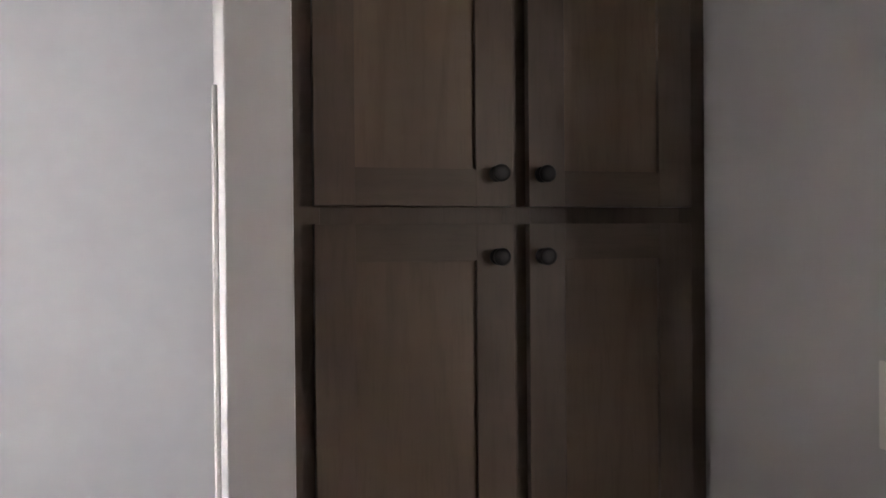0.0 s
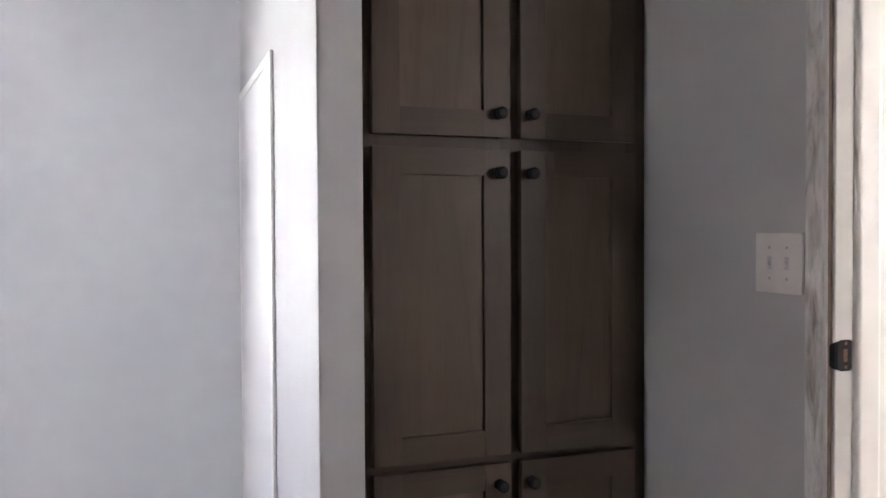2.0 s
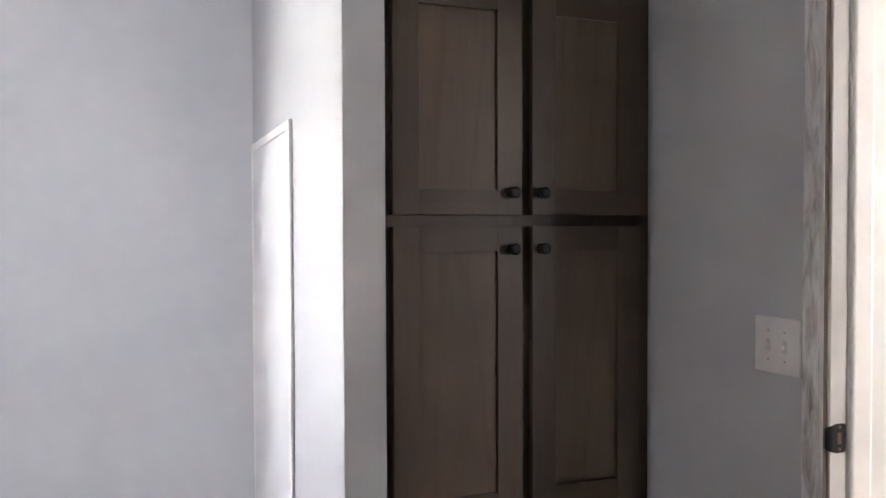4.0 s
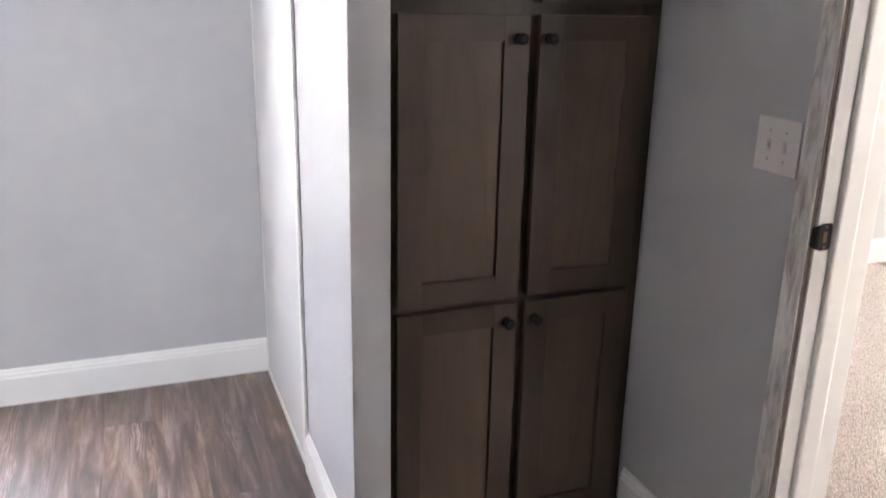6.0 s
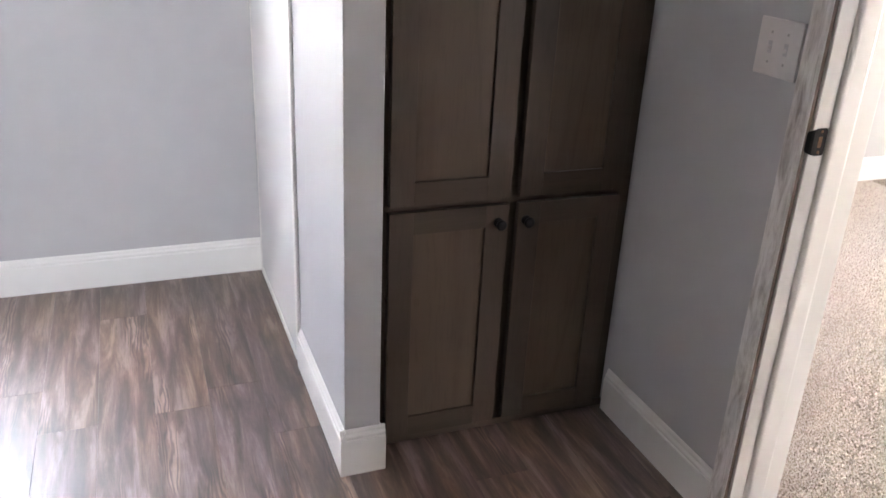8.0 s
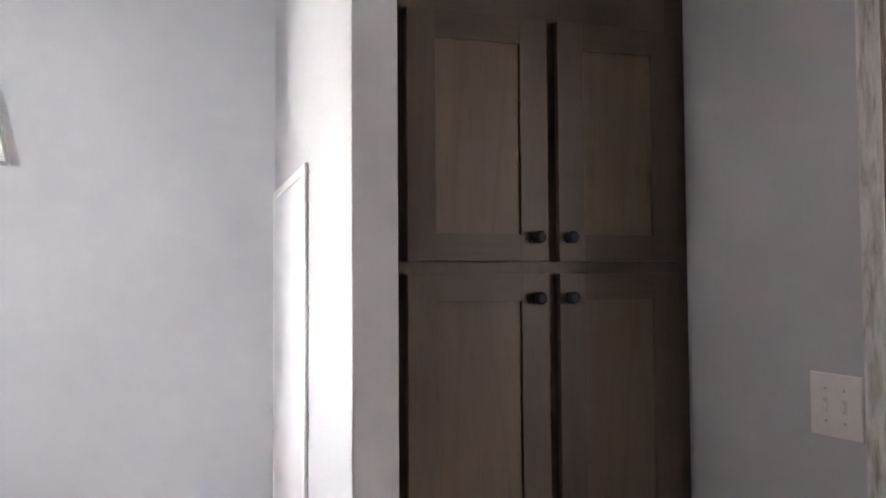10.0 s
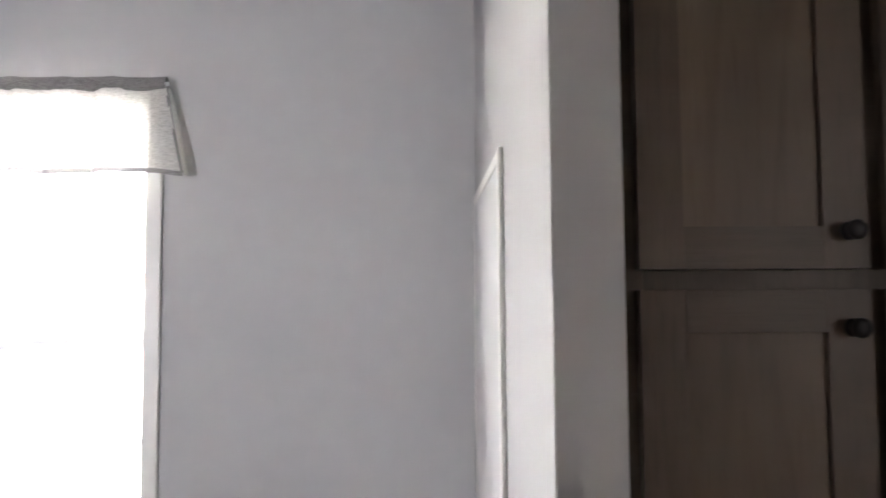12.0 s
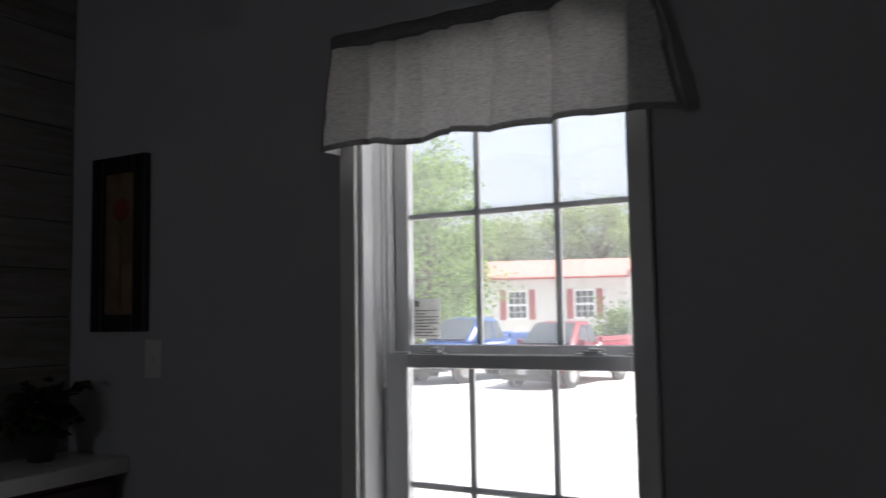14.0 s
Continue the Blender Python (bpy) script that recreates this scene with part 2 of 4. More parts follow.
def pane_glass(name="window_glass", clear=0.95, tint=(0.75, 0.765, 0.765), haze=0.07):
    """Clear glass with a thin, uneven translucent veil that imitates glare in the view outside."""
    m = bpy.data.materials.new(name)
    m.use_nodes = True
    nt = m.node_tree
    t = nt.nodes.new("ShaderNodeBsdfTransparent")
    t.inputs[0].default_value = (*tint, 1)
    g = nt.nodes.new("ShaderNodeBsdfGlossy")
    g.inputs["Roughness"].default_value = 0.02
    mx = nt.nodes.new("ShaderNodeMixShader")
    mx.inputs[0].default_value = 1 - clear
    nt.links.new(t.outputs[0], mx.inputs[1])
    nt.links.new(g.outputs[0], mx.inputs[2])
    tc = nt.nodes.new("ShaderNodeTexCoord")
    glare_noise = node(nt, "ShaderNodeTexNoise", Scale=5.0, Detail=5.0)
    nt.links.new(tc.outputs["Object"], glare_noise.inputs["Vector"])
    # strength of the whitish glare mixed over the glass
    glare = ramp(nt, glare_noise.outputs["Fac"], [(0.3, (haze * 0.8,) * 3), (0.7, (haze * 1.2,) * 3)])
    tr = nt.nodes.new("ShaderNodeBsdfTranslucent")
    tr.inputs[0].default_value = (0.95, 0.97, 1.0, 1)
    veil = nt.nodes.new("ShaderNodeMixShader")
    nt.links.new(glare.outputs[0], veil.inputs[0])
    nt.links.new(mx.outputs[0], veil.inputs[1])
    nt.links.new(tr.outputs[0], veil.inputs[2])
    nt.links.new(veil.outputs[0], nt.nodes["Material Output"].inputs["Surface"])
    return m


def leafy(name, dark, light):
    m, nt, b = material(name, 0.6, spec=0.3)
    geo = nt.nodes.new("ShaderNodeNewGeometry")
    r = ramp(nt, geo.outputs["Random Per Island"], [(0.0, dark), (0.6, light), (1.0, tuple(c * 1.35 for c in light))])
    nt.links.new(r.outputs[0], b.inputs["Base Color"])
    tr = nt.nodes.new("ShaderNodeBsdfTranslucent")
    nt.links.new(r.outputs[0], tr.inputs["Color"])
    mx = nt.nodes.new("ShaderNodeMixShader")
    mx.inputs[0].default_value = 0.4
    nt.links.new(b.outputs[0], mx.inputs[1])
    nt.links.new(tr.outputs[0], mx.inputs[2])
    nt.links.new(mx.outputs[0], nt.nodes["Material Output"].inputs["Surface"])
    return m


def gravel_ground():
    m, nt, b = material("gravel", 0.9, spec=0.2)
    mp = coords(nt)
    fine = node(nt, "ShaderNodeTexNoise", Scale=30.0, Detail=6.0)
    big = node(nt, "ShaderNodeTexNoise", Scale=0.12, Detail=4.0)
    for n in (fine, big):
        nt.links.new(mp.outputs[0], n.inputs["Vector"])
    a = ramp(nt, fine.outputs["Fac"], [(0.3, (0.46, 0.45, 0.43)), (0.7, (0.71, 0.70, 0.68))])
    w = ramp(nt, big.outputs["Fac"], [(0.35, (0.85, 0.84, 0.82)), (0.65, (1, 1, 1))])
    col = mixed(nt, 1.0, a.outputs[0], w.outputs[0], "MULTIPLY")
    nt.links.new(col, b.inputs["Base Color"])
    bumped(nt, b, fine.outputs["Fac"], 0.5, 0.02)
    return m


M_WALL = painted("grey_wall_paint", (0.50, 0.498, 0.51))
M_BEDWALL = painted("bedroom_wall_paint", (0.60, 0.595, 0.58))
M_CEIL = painted("ceiling_paint", (0.80, 0.80, 0.79), 0.8, 120.0, 0.3)
M_TRIM = painted("white_trim_paint", (0.82, 0.81, 0.79), 0.35, 90.0, 0.05, 0.5)
M_JAMB = painted("cream_jamb_paint", (0.68, 0.66, 0.62), 0.38, 90.0, 0.05, 0.5)
M_PANEL = painted("white_panel_paint", (0.70, 0.70, 0.71), 0.45, 150.0, 0.06)
M_FRAMEWOOD = wood("stained_maple_frame", (0.062, 0.043, 0.033), (0.081, 0.058, 0.043), (0.101, 0.073, 0.055), (22, 22, 1.8), blotch=0.7)
M_PANELWOOD = wood("stained_maple_panel", (0.088, 0.062, 0.044), (0.112, 0.079, 0.056), (0.138, 0.099, 0.069), (15, 15, 1.3), blotch=0.85, veins=0.35)
M_BRONZE = plain("black_bronze", (0.014, 0.013, 0.014), 0.5, 0.4, 0.25, 60, 0.35)
M_BRASS = plain("worn_brass", (0.13, 0.075, 0.045), 0.45, 0.6, 0.3, 200)
M_CASING = weathered_trim()
M_PLANK = plank_vinyl()
M_CARPET = carpet_pile()
M_TUFT, nt, b = material("carpet_tuft", 0.95, spec=0.05)
geo = nt.nodes.new("ShaderNodeNewGeometry")
r = ramp(nt, geo.outputs["Random Per Island"], [(0.0, (0.40, 0.33, 0.28)), (0.18, (0.52, 0.45, 0.395)), (0.5, (0.59, 0.525, 0.465)), (1.0, (0.68, 0.62, 0.56))])
nt.links.new(r.outputs[0], b.inputs["Base Color"])
M_PLATE = plain("ivory_plastic", (0.74, 0.71, 0.69), 0.35, 0, 0.03, 40)
M_PLATE2 = plain("ivory_toggle", (0.68, 0.65, 0.63), 0.3, 0, 0.03, 40)
M_SCREW = plain("painted_screw", (0.46, 0.44, 0.42), 0.4, 0.1, 0.1, 80)
M_DARK = plain("dark_gap", (0.02, 0.018, 0.017), 0.8)
M_VINYL = plain("white_vinyl", (0.88, 0.89, 0.90), 0.3, 0, 0.02, 12)
M_GLASS = pane_glass()
M_LINEN = linen("oatmeal_linen", (0.65, 0.643, 0.632), 0.21)
M_BAND = linen("grey_band_cloth", (0.30, 0.295, 0.30), 0.12)
M_GRAVEL = gravel_ground()


# ---- mesh helpers ----
def box(bm, x0, y0, z0, x1, y1, z1, bevel=0.0, seg=1):
    res = bmesh.ops.create_cube(bm, size=1.0)
    vs = res["verts"]
    for v in vs:
        v.co = Vector(((x0 + x1) / 2 + v.co.x * (x1 - x0), (y0 + y1) / 2 + v.co.y * (y1 - y0), (z0 + z1) / 2 + v.co.z * (z1 - z0)))
    if bevel:
        es = list({e for v in vs for e in v.link_edges})
        bmesh.ops.bevel(bm, geom=es, offset=bevel, segments=seg, affect="EDGES", profile=0.5)
    return bm


def boxes(*list_of_boxes, bevel=0.0, seg=1):
    bm = bmesh.new()
    for b in list_of_boxes:
        box(bm, *b, bevel=bevel, seg=seg)
    return bm


def lathe(bm, profile, axis, centre, steps=20):
    """Revolve (radius, height) rows round an axis ('x', 'y', 'z') from centre; closes both ends."""
    rings = []
    for r, h in profile:
        ring = []
        for i in range(steps):
            a = 2 * math.pi * i / steps
            u, v = r * math.cos(a), r * math.sin(a)
            p = {"z": (u, v, h), "y": (u, h, v), "x": (h, u, v)}[axis]
            ring.append(bm.verts.new(Vector(p) + Vector(centre)))
        rings.append(ring)
    for a, b in zip(rings, rings[1:]):
        for i in range(steps):
            bm.faces.new((a[i], a[(i + 1) % steps], b[(i + 1) % steps], b[i]))
    bm.faces.new(rings[0])
    bm.faces.new(rings[-1])
    bmesh.ops.recalc_face_normals(bm, faces=bm.faces)
    return bm


def extrude_profile(bm, profile, start, end, out, up=(0, 0, 1)):
    """A moulding: (out, up) profile rows carried from start to end."""
    out, up = Vector(out), Vector(up)
    rings = [[bm.verts.new(Vector(p) + out * o + up * u) for o, u in profile] for p in (start, end)]
    n = len(profile)
    for i in range(n):
        bm.faces.new((rings[0][i], rings[0][(i + 1) % n], rings[1][(i + 1) % n], rings[1][i]))
    bm.faces.new(rings[0])
    bm.faces.new(rings[1])
    bmesh.ops.recalc_face_normals(bm, faces=bm.faces)
    return bm


def mesh_of(name, bm, mat, smooth=False):
    me = bpy.data.meshes.new(name)
    bmesh.ops.recalc_face_normals(bm, faces=bm.faces)
    bm.to_mesh(me)
    bm.free()
    if smooth:
        for p in me.polygons:
            p.use_smooth = True
    me.materials.append(mat)
    return me


def thing(name, base, label, category, group="", kind=""):
    ob = new(name)
    ob.matrix_basis = Matrix.Translation(base)
    return tagged(ob, label, category, group, kind)


def part(name, bm, mat, parent=None, label="", smooth=False):
    """One mesh object, in world coordinates, under a thing or under a part."""
    ob = new(name, mesh_of(name, bm, mat, smooth))
    if parent is not None:
        ob.parent = parent
        ob.matrix_parent_inverse = parent.matrix_basis.inverted()
    return tagged(ob, label)


def structure(name, bm, mat, label, category):
    return tagged(part(name, bm, mat), label, category, kind="structure")


# ---- large structure ----
CEIL, BACK, LEFT, RIGHT, REAR = 2.44, 1.32, -2.665, 0.818, -3.0
WX0, WX1, WZ0, WZ1 = -1.615, -0.930, 0.62, 1.96       # window opening
structure("wall_back", boxes((LEFT - 0.14, BACK, -0.1, WX0, BACK + 0.165, CEIL), (WX1, BACK, -0.1, 0.966, BACK + 0.165, CEIL),
                             (WX0, BACK, -0.1, WX1, BACK + 0.165, WZ0), (WX0, BACK, WZ1, WX1, BACK + 0.165, CEIL)),
          M_WALL, "smooth light grey painted wall with a white window", "wall")
structure("wall_partition", boxes((-0.009, -0.019, 0.0, 0.085, BACK, CEIL), bevel=0.002),
          M_WALL, "short grey painted partition wall beside the pantry cabinet", "wall")
structure("wall_bulkhead", boxes((0.085, 0.075, 2.125, RIGHT, BACK, CEIL)), M_WALL, "grey painted wall above the pantry cabinet", "wall")
DY0, DY1, DZ = -1.338, -0.495, 2.06                     # rough door opening
structure("wall_right", boxes((RIGHT, DY1, 0.0, 0.966, BACK, CEIL), (RIGHT, REAR, 0.0, 0.966, DY0, CEIL), (RIGHT, DY0, DZ, 0.966, DY1, CEIL)),
          M_WALL, "grey painted wall with the bedroom doorway", "wall")
wall_left = structure("wall_left", boxes((LEFT - 0.14, REAR - 0.1, -0.1, LEFT, BACK, CEIL)), M_DARK, "wall clad in weathered wood planks", "wall")
# the two closed recesses are made up to hold the added rear lamps
structure("wall_rear", boxes((LEFT, REAR - 0.12, -0.1, -2.35, REAR, CEIL), (-1.95, REAR - 0.12, -0.1, 1.85, REAR, CEIL), (2.55, REAR - 0.12, -0.1, 4.74, REAR, CEIL),
                             (-2.35, REAR - 0.12, -0.1, -1.95, REAR, 1.1), (-2.35, REAR - 0.12, 1.7, -1.95, REAR, CEIL),
                             (1.85, REAR - 0.12, -0.1, 2.55, REAR, 1.15), (1.85, REAR - 0.12, 1.95, 2.55, REAR, CEIL),
                             (-2.35, REAR - 0.12, 1.1, -1.95, REAR - 0.06, 1.7), (1.85, REAR - 0.12, 1.15, 2.55, REAR - 0.06, 1.95)),
          M_WALL, "plain grey painted wall with two recesses for added lamps", "wall")
# unseen wall, added; keeps the room lamp off the partition and cabinet
structure("wall_unseen", boxes((-0.97, REAR, 0.0, -0.87, -0.78, CEIL)), M_WALL, "plain grey painted wall out of view, blocking lamp light", "wall")
structure("ceiling", boxes((LEFT - 0.14, REAR - 0.12, CEIL, 4.74, 1.9, CEIL + 0.1)), M_CEIL, "flat white ceiling", "ceiling")
floor = structure("floor", boxes((LEFT, REAR, -0.12, 0.878, BACK, -0.006)), M_DARK, "weathered grey-brown wood-look plank floor", "floor")

# bedroom beyond the doorway
BY, BX = 1.62, 4.6
structure("bedroom_wall_back", boxes((0.966, BY, -0.1, BX + 0.14, BY + 0.14, CEIL)), M_BEDWALL, "pale bedroom wall over beige carpet", "wall")
# opening out of view, added so sun and a lamp brighten the bedroom
structure("bedroom_wall_side", boxes((BX, REAR, -0.1, BX + 0.14, -1.5, CEIL), (BX, -0.8, -0.1, BX + 0.14, BY, CEIL), (BX, -1.5, -0.1, BX + 0.14, -0.8, 1.0), (BX, -1.5, 1.8, BX + 0.14, -0.8, CEIL)),
          M_BEDWALL, "plain bedroom side wall with a small opening added for light", "wall")
structure("carpet", boxes((0.885, REAR, -0.1, BX, BY, 0.012)), M_CARPET, "beige flecked cut-pile carpet in the bedroom", "carpet")

rc = np.random.default_rng(7)
gx, gy = np.meshgrid(np.arange(0.945, 3.5, 0.0052), np.arange(-0.75, BY - 0.02, 0.0052))
gx, gy = gx.ravel(), gy.ravel()
seen = (gy + 1.7 < 1.12 * (gx + 0.4)) & (gy + 1.7 > 0.60 * (gx + 0.4))
gx, gy = gx[seen] + rc.normal(0, 0.0016, seen.sum()), gy[seen] + rc.normal(0, 0.0016, seen.sum())
n = len(gx)
ang, rad, hgt = rc.uniform(0, 6.28, n), rc.uniform(0.0026, 0.0040, n), rc.uniform(0.003, 0.0065, n)
tips = np.stack([gx + rc.normal(0, 0.003, n), gy + rc.normal(0, 0.003, n), 0.012 + hgt], 1)
feet = [np.stack([gx + rad * np.cos(ang + q), gy + rad * np.sin(ang + q), np.full(n, 0.0115)], 1) for q in (0, 2.094, 4.189)]
verts = np.stack([tips, *feet], 1).reshape(-1, 3)
k = np.arange(n)[:, None] * 4
me = bpy.data.meshes.new("carpet_pile")
me.from_pydata(verts, [], np.concatenate([k + np.array([[0, 1, 2]]), k + np.array([[0, 2, 3]]), k + np.array([[0, 3, 1]])]))
me.materials.append(M_TUFT)
tagged(new("carpet_pile", me), "beige flecked tufts of the bedroom carpet", "carpet", kind="stuff")

BASE = [(0, 0), (0.014, 0), (0.014, 0.103), (0.0125, 0.107), (0.0095, 0.108), (0.0105, 0.113), (0.0105, 0.118), (0.006, 0.124), (0.0055, 0.131), (0.003, 0.136), (0, 0.137)]


def baseboard(start, end, out, label):
    structure("baseboard", extrude_profile(bmesh.new(), BASE, start, end, out), M_TRIM, label, "baseboard")


baseboard((LEFT, BACK, 0), (-0.011, BACK, 0), (0, -1, 0), "white moulded baseboard along the window wall")
baseboard((-0.009, 0.545, 0), (-0.009, -0.0327, 0), (-1, 0, 0), "white moulded baseboard beside the access panel")
baseboard((-0.0225, -0.019, 0), (0.0985, -0.019, 0), (0, -1, 0), "white moulded baseboard on the partition's end")
baseboard((0.085, -0.0188, 0), (0.085, 0.045, 0), (1, 0, 0), "white moulded baseboard return by the cabinet")
baseboard((RIGHT, 0.05, 0), (RIGHT, -0.456, 0), (-1, 0, 0), "white moulded baseboard beside the bedroom door")
baseboard((RIGHT, -1.385, 0), (RIGHT, REAR, 0), (-1, 0, 0), "white moulded baseboard")
baseboard((0.94, BY, 0.012), (BX, BY, 0.012), (0, -1, 0), "white moulded baseboard in the bedroom")

# doorway to the bedroom: jambs, stops, weathered casing, strike plate
door = thing("door_1", (RIGHT, -0.9, 0), "white painted doorway with weathered wood casing", "doorway", kind="structure")
part("jamb", boxes((RIGHT - 0.002, -0.507, 0.0, 0.968, -0.487, 2.04), bevel=0.0015), M_JAMB, door, "white painted jamb")
part("jamb", boxes((RIGHT - 0.002, -1.33, 0.0, 0.968, -1.31, 2.04), bevel=0.0015), M_JAMB, door, "white painted jamb")
part("head_jamb", boxes((RIGHT - 0.002, -1.33, 2.04, 0.968, -0.487, 2.06), bevel=0.0015), M_JAMB, door)
part("stop", boxes((0.856, -0.519, 0.0, 0.914, -0.490, 2.04), bevel=0.0095, seg=4), M_JAMB, door)
part("stop", boxes((0.856, -1.327, 0.0, 0.914, -1.298, 2.04), bevel=0.0095, seg=4), M_JAMB, door)
part("casing", boxes((RIGHT - 0.013, -0.4985, 0.0, RIGHT, -0.446, 2.10), bevel=0.0025, seg=2), M_CASING, door, "whitewashed weathered wood casing")
part("casing", boxes((RIGHT - 0.013, -1.371, 0.0, RIGHT, -1.3185, 2.10), bevel=0.0025, seg=2), M_CASING, door, "whitewashed weathered wood casing")
part("head_casing", boxes((RIGHT - 0.0135, -1.371, 2.05, RIGHT, -0.446, 2.102), bevel=0.0025, seg=2), M_CASING, door)
part("casing", boxes((0.966, -0.4985, 0.0, 0.979, -0.44, 2.10), bevel=0.003, seg=2), M_JAMB, door, "white painted casing")
part("threshold", boxes((0.868, -1.31, -0.004, 0.90, -0.507, 0.008), bevel=0.003), M_SCREW, door, "metal carpet strip")
M_RAWEDGE = plain("raw_board_edge", (0.17, 0.125, 0.10), 0.8, 0, 0.25, 18)
M_WASH = plain("whitewash_edge", (0.64, 0.62, 0.60), 0.5, 0, 0.07, 30)
for y0, y1, e0, e1 in ((-0.4988, -0.4905, -0.4999, -0.4989), (-1.3265, -1.3182, -1.3181, -1.3171)):
    part("casing_lip", boxes((RIGHT - 0.0137, y0, 0.0, RIGHT - 0.002, y1, 2.05), bevel=0.002, seg=2), M_WASH, door, "pale washed casing edge")
    part("casing_edge", boxes((RIGHT - 0.0115, e0, 0.0, RIGHT - 0.0025, e1, 2.05)), M_RAWEDGE, door, "bare brown board edge")
bm = bmesh.new()
outline = [(cx + 0.006 * math.cos(q), cz + 0.006 * math.sin(q)) for cx, cz, q0 in ((0.846, 1.008, 0), (0.829, 1.008, 90), (0.829, 0.964, 180), (0.846, 0.964, 270)) for q in [radians(q0 + 22.5 * k) for k in range(5)]]
extrude_profile(bm, outline, (0, -0.5098, 0), (0, -0.5065, 0), (1, 0, 0))
strike = part("strike_plate", bm, M_BRONZE, door, "dark bronze strike plate")
bm = bmesh.new()
lip = [(0.0, 0.0, 1.0), (0.006, 0.0004, 0.97), (0.011, 0.003, 0.90), (0.0145, 0.0065, 0.80), (0.0165, 0.0095, 0.66)]
rows = [[bm.verts.new((0.826 - dx, -0.5100 + dy + th, 0.986 + 0.0265 * w * sg)) for sg, th in ((-1, 0), (1, 0), (1, 0.0018), (-1, 0.0018))] for dx, dy, w in lip]
for r0, r1 in zip(rows, rows[1:]):
    for i in range(4):
        bm.faces.new((r0[i], r0[(i + 1) % 4], r1[(i + 1) % 4], r1[i]))
bm.faces.new(rows[0])
bm.faces.new(rows[-1])
bmesh.ops.recalc_face_normals(bm, faces=bm.faces)
part("lip", bm, M_BRONZE, strike)
part("latch_hole", boxes((0.832, -0.5104, 0.975, 0.841, -0.5096, 0.997)), M_BRASS, strike, "bare worn latch hole")
for z in (0.965, 1.0075):
    part("screw", lathe(bmesh.new(), [(0.0001, -0.0012), (0.003, -0.0009), (0.0036, 0)], "y", (0.8375, -0.5095, z), 10), M_BRASS, strike)

strike.location.z += 0.008
door.location.y -= 0.009

# access panel on the partition's side
panel = thing("access_panel", (0, 0.93, 0), "tall white painted access panel with a narrow raised frame", "panel")
part("sheet", boxes((-0.006, 0.55, 0.004, -0.0005, 1.312, 1.69), bevel=0.001), M_PANEL, panel)
part("stile", boxes((-0.011, 0.547, 0.004, -0.0004, 0.579, 1.70), bevel=0.003, seg=2), M_TRIM, panel)
part("stile", boxes((-0.008, 1.286, 0.004, -0.0004, 1.312, 1.70), bevel=0.003, seg=2), M_TRIM, panel)
part("rail", boxes((-0.0095, 0.5795, 1.672, -0.0004, 1.2855, 1.70), bevel=0.003, seg=2), M_TRIM, panel)
part("base_strip", boxes((-0.012, 0.5795, 0.001, -0.0004, 1.2855, 0.022), bevel=0.003, seg=2), M_TRIM, panel)
part("nail", lathe(bmesh.new(), [(0.002, 0), (0.002, -0.0006)], "x", (-0.0105, 0.562, 1.687), 8), M_SCREW, panel)
panel.location.x -= 0.009

# window
win = thing("window_1", ((WX0 + WX1) / 2, BACK, WZ0), "white vinyl single-hung window with grid muntins", "window", kind="structure")
for n, b in (("casing", (WX0 - 0.043, BACK - 0.016, WZ0 - 0.045, WX0 + 0.0, BACK, WZ1 + 0.045)), ("casing", (WX1 - 0.033, BACK - 0.016, WZ0 - 0.045, WX1 + 0.012, BACK, WZ1 + 0.045)),
             ("casing", (WX0 + 0.0005, BACK - 0.0155, WZ1, WX1 - 0.0335, BACK, WZ1 + 0.045)), ("window_sill", (WX0 + 0.0005, BACK - 0.0158, WZ0 - 0.045, WX1 - 0.0335, BACK, WZ0))):
    part(n, boxes(b, bevel=0.003, seg=2), M_TRIM, win, "white painted casing")
for n, b in (("jamb_liner", (WX0, BACK + 0.0005, WZ0, WX0 + 0.012, BACK + 0.16, WZ1)), ("jamb_liner", (WX1 - 0.012, BACK + 0.0005, WZ0, WX1, BACK + 0.16, WZ1)),
             ("head_liner", (WX0 + 0.012, BACK + 0.0005, WZ1 - 0.012, WX1 - 0.012, BACK + 0.16, WZ1)), ("sill_liner", (WX0 + 0.012, BACK + 0.0005, WZ0, WX1 - 0.012, BACK + 0.16, WZ0 + 0.012))):
    part(n, boxes(b, bevel=0.001), M_VINYL, win)
FX0, FX1 = WX0 + 0.012, WX1 - 0.012


def sash(name, y0, y1, z0, z1, xs, zm, left, right, bottom, top):
    """One sash: frame with stiles and rails, muntins between the lites, and its glass."""
    xa, xb = FX0 + 0.02, FX1 - 0.005
    s = part(name, boxes((xa, y0, z0, xa + left, y1, z1), (xb - right, y0, z0, xb, y1, z1),
                         (xa + left, y0 + 0.0005, z0, xb - right, y1 - 0.0005, z0 + bottom),
                         (xa + left, y0 + 0.0005, z1 - top, xb - right, y1 - 0.0005, z1), bevel=0.002), M_VINYL, win, "white vinyl sash")
    ym = (y0 + y1) / 2
    for x in xs:
        part("muntin", boxes((x - 0.007, ym - 0.004, z0 + bottom, x + 0.007, ym + 0.004, z1 - top)), M_VINYL, s)
    part("muntin", boxes((xa + left, ym - 0.0035, zm - 0.007, xb - right, ym + 0.0035, zm + 0.007)), M_VINYL, s)
    g = part("pane", boxes((xa + left - 0.002, ym - 0.010, z0 + bottom, xb - right + 0.002, ym - 0.007, z1 - top)), M_GLASS, s, "clear glass with a pale glare veil")
    g.visible_shadow = False
    return s


